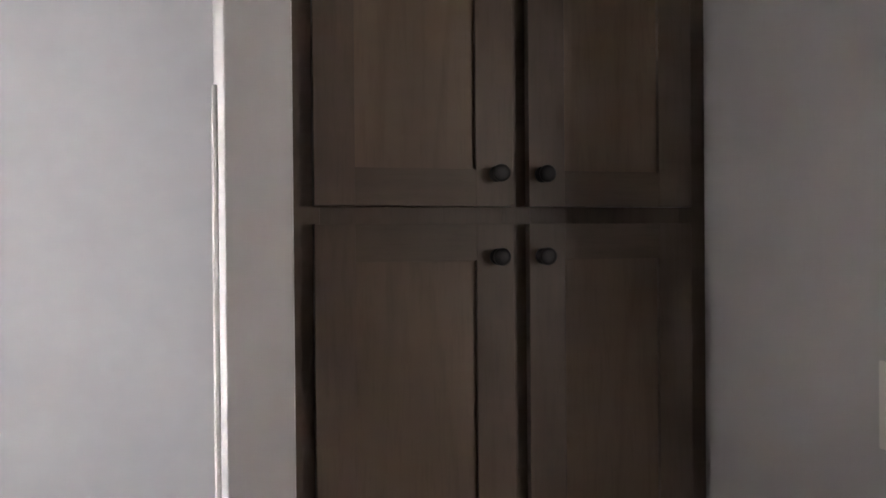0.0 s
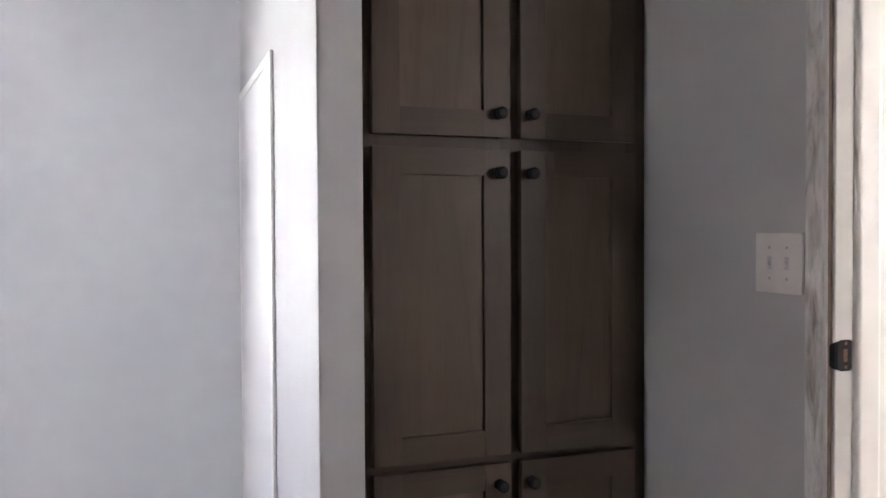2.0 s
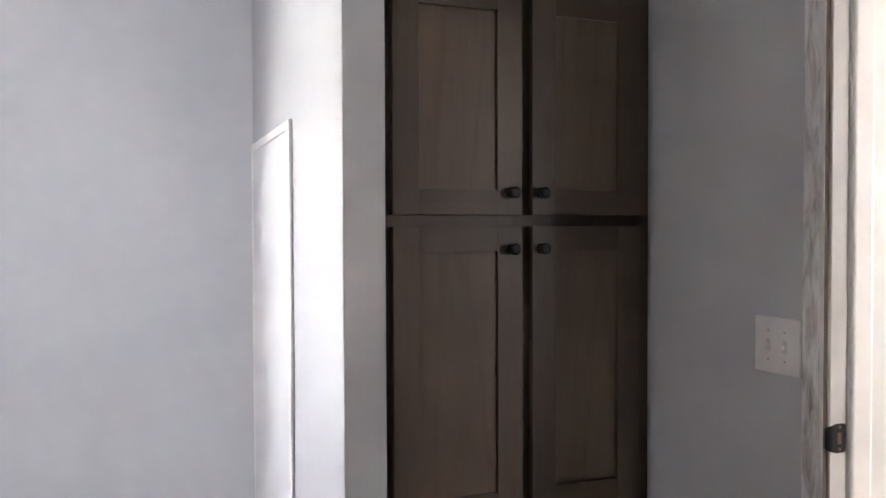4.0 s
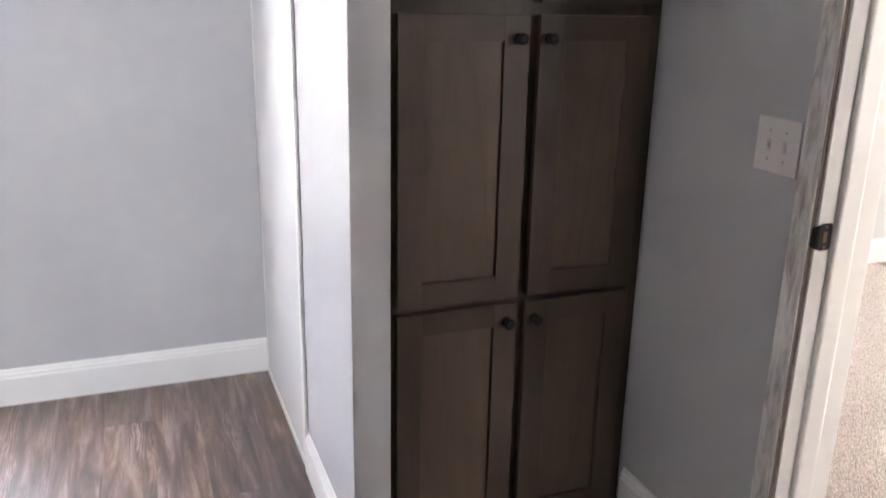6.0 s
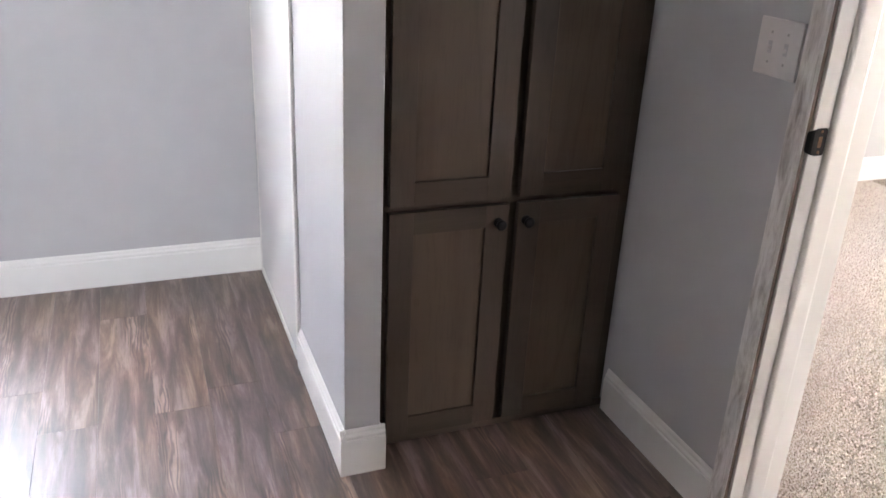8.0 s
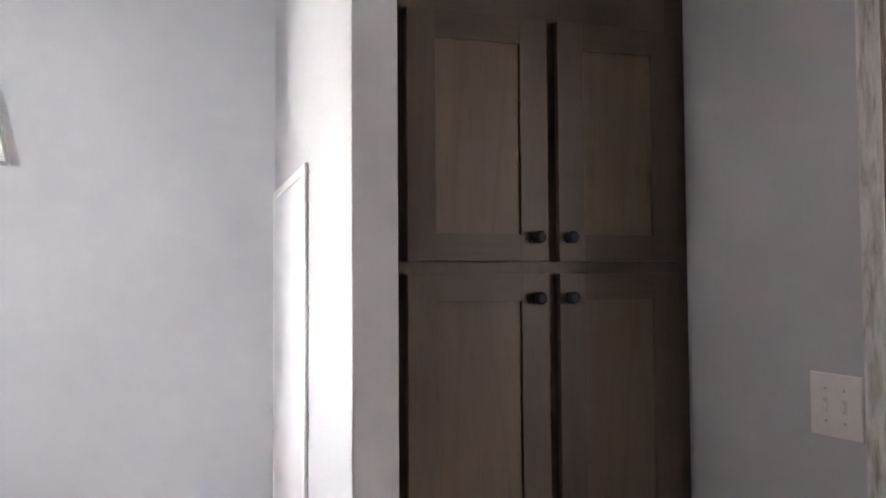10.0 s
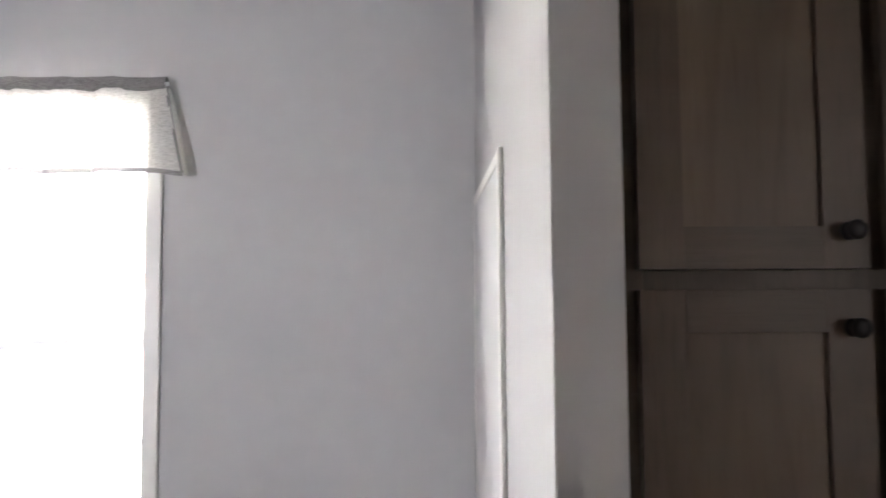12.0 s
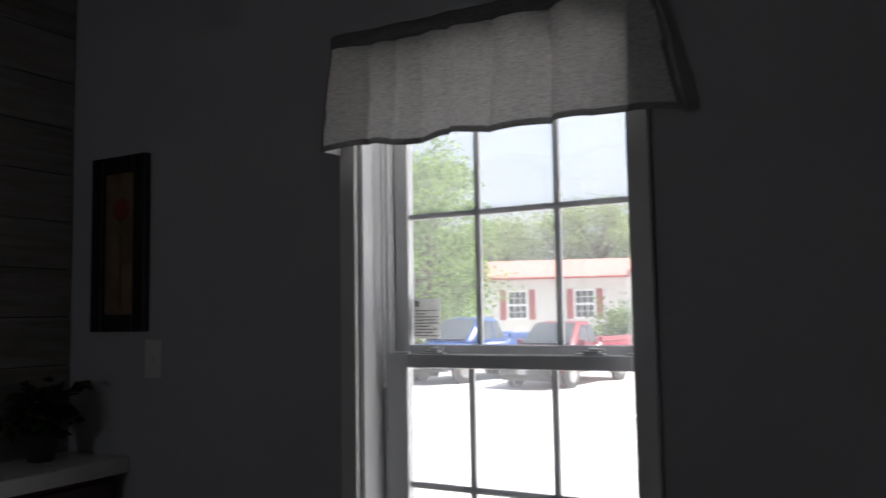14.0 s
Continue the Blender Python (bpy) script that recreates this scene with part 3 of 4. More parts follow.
lower = sash("lower_sash", BACK + 0.075, BACK + 0.105, WZ0 + 0.013, 1.296, (-1.367, -1.166), 0.992, 0.050, 0.043, 0.05, 0.032)
upper = sash("upper_sash", BACK + 0.107, BACK + 0.135, 1.276, WZ1 - 0.013, (-1.360, -1.162), 1.624, 0.037, 0.043, 0.040, 0.03)
part("side_track", boxes((FX0, BACK + 0.080, WZ0 + 0.012, FX0 + 0.0195, BACK + 0.145, WZ1 - 0.012), bevel=0.002), M_VINYL, win)
for x in (-1.47, -1.085):
    bm = boxes((x - 0.033, BACK + 0.079, 1.296, x + 0.033, BACK + 0.101, 1.300), (x - 0.012, BACK + 0.077, 1.300, x + 0.02, BACK + 0.103, 1.3061), bevel=0.0015)
    lathe(bm, [(0.011, 0.300), (0.011, 0.309), (0.007, 0.312)], "z", (x + 0.004, BACK + 0.091, 1.0), 12)
    box(bm, x + 0.004, BACK + 0.071, 1.3061, x + 0.036, BACK + 0.081, 1.311, 0.0015)
    part("sash_lock", bm, M_VINYL, win, "white sash lock")
for x in (-1.555, -0.985):
    part("tilt_latch", boxes((x - 0.022, BACK + 0.081, 1.296, x + 0.022, BACK + 0.099, 1.301), bevel=0.002), M_VINYL, win)
bm = lathe(bmesh.new(), [(0.0045, 0), (0.0055, 0.004), (0.0038, 0.02), (0.0038, 0.60), (0.002, 0.605)], "z", (FX0 + 0.016, BACK + 0.06, 1.218), 10)
part("wand", bm, M_VINYL, win, "white hanging blind wand")
M_PAPER = linen("sticker_paper", (0.80, 0.80, 0.78), 0.6)
M_INK = linen("sticker_ink", (0.14, 0.14, 0.15), 0.5)
sticker = part("sticker", boxes((-1.544, BACK + 0.1255, 1.330, -1.468, BACK + 0.1262, 1.426)), M_PAPER, win, "white paper energy label")
for i in range(9):
    w = (0.066, 0.05, 0.062, 0.04, 0.064, 0.058, 0.066, 0.03, 0.06)[i]
    part("print_bar", boxes((-1.539, BACK + 0.1246, 1.336 + i * 0.0075, -1.539 + w, BACK + 0.1254, 1.3385 + i * 0.0075)), M_INK, sticker)
part("print_mark", boxes((-1.539, BACK + 0.1246, 1.407, -1.526, BACK + 0.1254, 1.421)), M_INK, sticker)

# window valance: rod pocket, hanging cloth with folds, hem band, side returns
valance = thing("valance", (-1.27, BACK, 1.76), "oatmeal linen window valance with dark grey bands", "curtain")


def cloth_wave(x, k):
    """How far the cloth stands from the wall at x; k runs from 0 at the rod to 1 at the hem."""
    u = (x + 1.65) / 0.8
    w = 0.010 * math.sin(u * 2 * math.pi * 2.05 + 0.6) + 0.006 * math.sin(u * 2 * math.pi * 5.3 + 1.1)
    for c, s, lean, top in ((0.13, 0.9, 1, 0.5), (0.22, 0.6, -1, 1.4), (0.30, 0.5, 1, 0.2), (0.39, 1.2, -1, 0.3), (0.52, 0.8, 1, 1.3), (0.68, 1.5, -1, 0.9), (0.79, 0.6, 1, 1.4), (0.88, 0.5, -1, 1.0)):
        d = (u - c) * lean
        w -= 0.022 * s * (top + (1 - top) * k) * math.exp(-d / 0.055 if d > 0 else d / 0.013)
    e = max(0.0, min(1.0, (u - 0.72) / 0.28))
    return 0.050 + 0.028 * k - 0.012 * k * e * e * (3 - 2 * e) + w * (0.12 + 0.88 * min(1, 2.2 * k))


HEM = ((0.0, 0.0), (0.14, 0.010), (0.26, -0.003), (0.38, 0.010), (0.54, -0.003), (0.70, 0.006), (0.85, 0.007), (1.0, -0.008))


def hem_lift(u):
    """The hem's slow rise and fall between the folds."""
    for (a, p), (b, q) in zip(HEM, HEM[1:]):
        if u <= b:
            f = (u - a) / (b - a)
            return p + (q - p) * (3 - 2 * f) * f * f
    return HEM[-1][1]


def cloth(x0t, x1t, x0b, x1b, zt, zb, k0, k1, nx, nz, extra=0.0, sag=0.0):
    bm = bmesh.new()
    rows = []
    for j in range(nz + 1):
        f = j / nz
        row = []
        for i in range(nx + 1):
            u = i / nx
            x = (x0t + (x1t - x0t) * u) * (1 - f) + (x0b + (x1b - x0b) * u) * f
            z = zt + (zb - zt) * f + sag * (k0 + (k1 - k0) * f) * hem_lift(u)
            d = cloth_wave(x, k0 + (k1 - k0) * f) + extra
            d += 0.005 * noise.noise(Vector((x * 9, z * 11, 2.0))) + 0.002 * noise.noise(Vector((x * 30, z * 22, 5.0)))
            row.append(bm.verts.new((x, BACK - d, z)))
        rows.append(row)
    for a, b in zip(rows, rows[1:]):
        for i in range(nx):
            bm.faces.new((a[i], a[i + 1], b[i + 1], b[i]))
    return bm


part("cloth", cloth(-1.645, -0.898, -1.650, -0.842, 2.022, 1.778, 0.08, 0.97, 200, 28, 0.0, 1.0), M_LINEN, valance, "oatmeal linen, light showing through", True)
part("hem_band", cloth(-1.650, -0.842, -1.651, -0.840, 1.778, 1.764, 0.97, 1.0, 200, 2, 0.0005, 1.0), M_BAND, valance, "dark grey hem band", True)
bm = bmesh.new()
N = 90
rings = []
for i in range(N + 1):
    x = -1.648 + 0.75 * i / N
    r = 0.020 + 0.0025 * noise.noise(Vector((x * 22, 0, 0)))
    rings.append([bm.verts.new((x, BACK - cloth_wave(x, 0.05) + 0.009 - r * 0.85 * math.cos(a), 2.028 + 0.003 * noise.noise(Vector((x * 9, 3, 0))) + r * 1.1 * math.sin(a)))
                  for a in [2 * math.pi * q / 12 for q in range(12)]])
for a, b in zip(rings, rings[1:]):
    for q in range(12):
        bm.faces.new((a[q], a[(q + 1) % 12], b[(q + 1) % 12], b[q]))
part("rod_pocket", bm, M_BAND, valance, "dark grey gathered rod pocket", True)
for xt, xb in ((-0.898, -0.842), (-1.645, -1.650)):
    bm = bmesh.new()
    rows = [[bm.verts.new((xt + (xb - xt) * f + 0.003 * math.sin(q * 2 + f * 5), BACK - 0.002 - (cloth_wave(xb, f) - 0.004) * q / 3, 2.02 + (1.766 - 2.02) * f)) for q in range(4)] for f in [j / 10 for j in range(11)]]
    for a, b in zip(rows, rows[1:]):
        for q in range(3):
            bm.faces.new((a[q], a[q + 1], b[q + 1], b[q]))
    part("side_return", bm, M_LINEN, valance, "", True)
    bm = bmesh.new()
    rows = [[bm.verts.new((xt + (xb - xt) * f + dx, BACK - cloth_wave(xt + (xb - xt) * f, f) - dy, 2.02 + (1.765 - 2.02) * f)) for dx, dy in ((-0.005, 0.001), (0.003, 0.001), (0.003, -0.004), (-0.005, -0.004))] for f in [q / 12 for q in range(13)]]
    for a, b in zip(rows, rows[1:]):
        for q in range(4):
            bm.faces.new((a[q], a[(q + 1) % 4], b[(q + 1) % 4], b[q]))
    part("edge_band", bm, M_BAND, valance, "dark grey edge band")
part("rod", lathe(bmesh.new(), [(0.006, 0), (0.006, 0.76)], "x", (-1.653, BACK - 0.045, 2.028), 10), M_VINYL, valance)


# ---- pantry cabinet ----
cab = thing("pantry_cabinet", (0.465, 0.07, 0), "tall dark grey-brown stained maple pantry cabinet with shaker doors", "cabinet")
CX0, CX1, FY, DYF = 0.0855, RIGHT - 0.0005, 0.077, 0.050
part("body", boxes((CX0 + 0.001, FY + 0.019, 0.0, CX1 - 0.001, 0.62, 2.12)), M_FRAMEWOOD, cab)
DOORX = ((0.1225, 0.444), (0.472, 0.773))
DOORZ = ((0.031, 0.692), (0.711, 1.402), (1.430, 1.967))
for a, b in ((CX0, 0.1345), (0.434, 0.484), (0.766, CX1)):
    part("face_stile", boxes((a, FY, 0.0, b, FY + 0.019, 2.12), bevel=0.0004), M_FRAMEWOOD, cab)
for z0, z1 in ((0.0, 0.05), (0.676, 0.716), (1.388, 1.442), (1.955, 2.12)):
    for a, b in ((0.1346, 0.4339), (0.4841, 0.7659)):
        part("face_rail", boxes((a, FY + 0.0001, z0, b, FY + 0.019, z1), bevel=0.0002), M_FRAMEWOOD, cab)
part("base_strip", boxes((CX0, FY - 0.012, 0.0, CX1, FY, 0.022), bevel=0.003, seg=2), M_FRAMEWOOD, cab)


def shaker_door(x0, x1, z0, z1, knob_x, knob_z):
    s = 0.063
    d = part("door", boxes((x0 + s - 0.008, DYF + 0.008, z0 + s - 0.008, x1 - s + 0.008, DYF + 0.015, z1 - s + 0.008)), M_PANELWOOD, cab, "shaker door with a flat centre panel")
    for a, b in ((x0, x0 + s), (x1 - s, x1)):
        part("stile", boxes((a, DYF, z0, b, DYF + 0.0185, z1), bevel=0.0005), M_FRAMEWOOD, d)
    for a, b in ((z0, z0 + s - 0.004), (z1 - s + 0.004, z1)):
        part("rail", boxes((x0 + s, DYF + 0.0001, a, x1 - s, DYF + 0.0185, b), bevel=0.0003), M_RAILWOOD, d)
    prof = [(0.0130, 0.0), (0.0128, -0.003), (0.0105, -0.0045), (0.0065, -0.006), (0.0055, -0.011), (0.0075, -0.0155), (0.0128, -0.0185), (0.0142, -0.022), (0.0138, -0.026), (0.0115, -0.0285), (0.006, -0.0297)]
    part("knob", lathe(bmesh.new(), prof, "y", (knob_x, DYF, knob_z), 24), M_BRONZE, d, "round black metal knob", True)


M_RAILWOOD = wood("stained_maple_rail", (0.057, 0.038, 0.028), (0.076, 0.054, 0.039), (0.098, 0.070, 0.051), (2.2, 38, 38), blotch=0.65)
for (x0, x1), kx in zip(DOORX, (0.4155, 0.4945)):
    for (z0, z1), kz in zip(DOORZ, (0.645, 1.349, 1.482)):
        shaker_door(x0, x1, z0, z1, kx, kz)

# light switch plate by the bedroom door
plate = thing("light_switch", (RIGHT, -0.368, 1.149), "ivory double toggle light switch plate", "switch")
SY, SZ = -0.3800, 1.1545
M_SLOT = plain("grey_toggle_slot", (0.58, 0.565, 0.57), 0.5, 0, 0.1, 60)
part("cover", boxes((RIGHT - 0.006, SY - 0.0625, SZ - 0.0583, RIGHT - 0.0002, SY + 0.0625, SZ + 0.0583), bevel=0.003, seg=3), M_PLATE, plate)
for y in (SY - 0.023, SY + 0.023):
    part("toggle_slot", boxes((RIGHT - 0.0066, y - 0.0055, SZ - 0.0125, RIGHT - 0.0058, y + 0.0055, SZ + 0.0125)), M_SLOT, plate)
    bm = boxes((RIGHT - 0.0115, y - 0.003, SZ - 0.0048, RIGHT - 0.006, y + 0.003, SZ + 0.0048), bevel=0.001)
    bmesh.ops.rotate(bm, verts=bm.verts, cent=(RIGHT - 0.006, y, SZ), matrix=Matrix.Rotation(radians(-24), 3, "Y"))
    part("toggle", bm, M_PLATE, plate)
    for z in (SZ - 0.030, SZ + 0.030):
        part("screw", lathe(bmesh.new(), [(0.0032, 0.0), (0.0030, -0.0009), (0.001, -0.0012)], "x", (RIGHT - 0.006, y, z), 10), M_SCREW, plate)

# ---- far corner: picture, wall plate, plank wall, ledge and plant ----
M_BLACKWOOD = plain("black_frame", (0.012, 0.011, 0.011), 0.4, 0, 0.2, 30)
M_ART = plain("ochre_print", (0.20, 0.13, 0.075), 0.7, 0, 0.35, 14)
M_RED = plain("red_print", (0.22, 0.045, 0.035), 0.7, 0, 0.3, 30)
M_STEM = plain("olive_print", (0.10, 0.10, 0.035), 0.7, 0, 0.3, 30)
pic = thing("picture", (-2.431, BACK, 1.36), "narrow picture in a wide black frame", "picture")
PX0, PX1, PZ0, PZ1, PF = -2.543, -2.320, 1.355, 1.853, 0.048
for b in ((PX0, BACK - 0.022, PZ0, PX0 + PF, BACK - 0.001, PZ1), (PX1 - PF, BACK - 0.022, PZ0, PX1, BACK - 0.001, PZ1),
          (PX0 + PF, BACK - 0.0215, PZ0, PX1 - PF, BACK - 0.001, PZ0 + PF), (PX0 + PF, BACK - 0.0215, PZ1 - PF, PX1 - PF, BACK - 0.001, PZ1)):
    part("frame", boxes(b, bevel=0.003, seg=2), M_BLACKWOOD, pic)
canvas = part("print", boxes((PX0 + PF, BACK - 0.010, PZ0 + PF, PX1 - PF, BACK - 0.002, PZ1 - PF)), M_ART, pic, "ochre print of a red bloom")
part("bloom", lathe(bmesh.new(), [(0.034, 0), (0.03, -0.001), (0.01, -0.0015)], "y", (-2.430, BACK - 0.010, 1.70), 18), M_RED, canvas)
part("stem", boxes((-2.434, BACK - 0.0112, 1.42, -2.427, BACK - 0.010, 1.67)), M_STEM, canvas)
wp = thing("wall_plate", (-2.305, BACK, 1.28), "small white plastic wall plate below the picture", "switch")
part("cover", boxes((-2.330, BACK - 0.007, 1.228, -2.266, BACK - 0.0005, 1.332), bevel=0.003, seg=2), M_PLATE, wp)
part("toggle", boxes((-2.303, BACK - 0.012, 1.272, -2.293, BACK - 0.007, 1.290), bevel=0.001), M_PLATE2, wp)

M_SHIP = wood("weathered_shiplap", (0.10, 0.085, 0.075), (0.24, 0.215, 0.195), (0.40, 0.37, 0.34), (20, 3, 40), 0.6)
rng = random.Random(5)
zz, row = 0.0, 0
while zz < CEIL - 0.02:
    h = min(0.14, CEIL - zz)
    y = BACK - 0.001
    first = 0.5 + 0.3 * (row % 3)
    while y > -2.0:
        y2 = max(-2.1, y - first)
        part("plank", boxes((LEFT - 0.001, y2 + 0.001, zz + 0.0015, LEFT + 0.010 + rng.uniform(0, 0.003), y - 0.001, zz + h - 0.0015)), M_SHIP, wall_left)
        y, first = y2, 1.4
    zz, row = zz + h, row + 1

M_LEDGE = plain("pale_laminate", (0.62, 0.61, 0.60), 0.3, 0, 0.06, 18)
unit = thing("base_cabinet", (-2.56, 0.3, 0), "dark stained base cabinet along the plank wall", "cabinet")
LX0, LX1 = LEFT + 0.016, -2.413
part("body", boxes((LX0, -0.6, 0.0, LX1 - 0.02, BACK - 0.016, 0.968), bevel=0.001), M_FRAMEWOOD, unit)
for y0 in (-0.58, 0.06, 0.68):
    part("door", boxes((LX1 - 0.02, y0, 0.10, LX1, y0 + 0.6, 0.95), bevel=0.002), M_FRAMEWOOD, unit)
ledge = tagged(part("countertop", boxes((LX0, -0.62, 0.9685, LX1 + 0.02, BACK - 0.001, 1.01), bevel=0.003, seg=2), M_LEDGE), "pale laminate countertop on the dark base cabinet", "countertop")

M_POT = plain("dark_pot", (0.05, 0.045, 0.04), 0.5)
M_HERB = leafy("houseplant_leaf", (0.012, 0.03, 0.010), (0.03, 0.07, 0.02))
plant = thing("potted_plant", (-2.565, 1.17, 1.011), "small leafy green plant in a dark pot on the countertop", "plant")
part("pot", lathe(bmesh.new(), [(0.03, 0), (0.034, 0.004), (0.043, 0.07), (0.045, 0.072), (0.041, 0.072), (0.038, 0.06)], "z", (-2.565, 1.17, 1.011), 20), M_POT, plant, "", True)


def leaf_cloud(points, size, seed, aspect=0.55):
    """Many small folded leaves, one loose island each."""
    r = random.Random(seed)
    verts, faces = [], []
    for p in points:
        d = Vector((r.gauss(0, 1), r.gauss(0, 1), r.gauss(0, 0.7))).normalized()
        side = d.cross(Vector((r.gauss(0, 1), r.gauss(0, 1), r.gauss(0, 1)))).normalized()
        s = size * r.uniform(0.6, 1.3)
        up = d.cross(side) * s * 0.18
        a = len(verts)
        verts += [p, p + d * s * 0.5 + side * s * aspect / 2 + up, p + d * s, p + d * s * 0.5 - side * s * aspect / 2 + up]
        faces += [(a, a + 1, a + 2), (a, a + 2, a + 3)]
    return verts, faces


def leaf_part(name, points, size, mat, parent, seed, label=""):
    me = bpy.data.meshes.new(name)
    v, f = leaf_cloud(points, size, seed)
    me.from_pydata(v, [], f)
    me.materials.append(mat)
    ob = new(name, me)
    ob.parent = parent
    ob.matrix_parent_inverse = parent.matrix_basis.inverted()
    return tagged(ob, label)


r = random.Random(3)
leaf_part("foliage", [Vector((-2.565, 1.17, 1.10)) + Vector((r.gauss(0, 0.035), r.gauss(0, 0.035), abs(r.gauss(0.035, 0.035)))) for i in range(220)], 0.05, M_HERB, plant, 4)


# ---- outdoors ----
GZ = -0.45
tagged(part("ground", boxes((-600, -600, GZ - 0.2, 600, 900, GZ)), M_GRAVEL), "sunlit pale gravel lot", "ground", kind="structure")
M_SIDING = plain("white_siding", (0.72, 0.71, 0.69), 0.6, 0, 0.03, 3)
M_ROOF = plain("faded_red_roof", (0.42, 0.20, 0.17), 0.7, 0, 0.12, 2)
M_SHUT = plain("red_shutter", (0.36, 0.045, 0.05), 0.55, 0, 0.08, 6)
M_DARKGLASS = plain("dark_window_glass", (0.03, 0.035, 0.045), 0.25, 0, 0.2, 1.5, 0.2)
HOUSE = pose(-13.1, 31.5, GZ - 0.36, 0, 0, 20)
house = thing("house", (0, 0, 0), "white manufactured house with red shutters and a faded red roof", "house")
part("wall", boxes((-3.05, 0, 0.0, 9.0, 7.0, 3.62)), M_SIDING, house, "white lap siding")
for i in range(21):
    part("siding_board", boxes((-3.06, -0.025, 0.9 + i * 0.125, 9.0, -0.001, 0.9 + i * 0.125 + 0.118), bevel=0.006), M_SIDING, house)
bm = bmesh.new()
extrude_profile(bm, [(-0.45, 3.60), (-0.45, 3.68), (3.5, 4.62), (7.4, 3.68), (7.4, 3.60), (3.5, 4.52)], (-3.35, 0, 0), (9.2, 0, 0), (0, 1, 0))
part("roof", bm, M_ROOF, house)
part("fascia", boxes((-3.35, -0.49, 3.59, 9.2, -0.45, 3.67)), M_SHUT, house)
bm = bmesh.new()
extrude_profile(bm, [(2.95, 3.7), (2.95, 3.85), (5.1, 4.7), (7.25, 3.85), (7.25, 3.7), (5.1, 4.5)], (0, -2.0, 0), (0, 1.5, 0), (1, 0, 0))
part("porch_gable", bm, M_SHUT, house)
for wx in (-1.53, 1.22):
    w = part("window", boxes((wx - 0.43, -0.06, 1.96, wx + 0.43, -0.026, 3.16), bevel=0.005), M_VINYL, house, "white gridded window")
    for i in range(3):
        for k in range(2):
            x0 = wx - 0.36 + i * 0.25
            part("pane", boxes((x0, -0.066, 2.60 + k * 0.255, x0 + 0.215, -0.0605, 2.83 + k * 0.255)), M_DARKGLASS, w)
            part("pane", boxes((x0, -0.066, 2.02 + k * 0.255, x0 + 0.215, -0.0605, 2.25 + k * 0.255)), M_DARKGLASS, w)
    for sx in (-0.60, 0.60):
        sh = part("shutter", boxes((wx + sx - 0.13, -0.058, 1.94, wx + sx + 0.13, -0.026, 3.18), bevel=0.005), M_SHUT, house, "red louvred shutter")
        for k in range(14):
            part("slat", boxes((wx + sx - 0.10, -0.066, 1.98 + k * 0.083, wx + sx + 0.10, -0.0585, 2.035 + k * 0.083)), M_SHUT, sh)
house.matrix_basis = HOUSE

M_CARGLASS = plain("car_glass", (0.05, 0.065, 0.07), 0.05, 0, 0.2, 1.5, 0.9)
M_TYRE = plain("tyre_rubber", (0.02, 0.02, 0.02), 0.8)
M_RIM = plain("alloy_rim", (0.5, 0.5, 0.5), 0.35, 0.8)
M_CHROME = plain("chrome", (0.6, 0.6, 0.6), 0.15, 1.0)
M_LAMP = plain("headlamp_lens", (0.42, 0.42, 0.44), 0.2)
M_BUMPER = plain("grey_bumper", (0.018, 0.019, 0.023), 0.6)


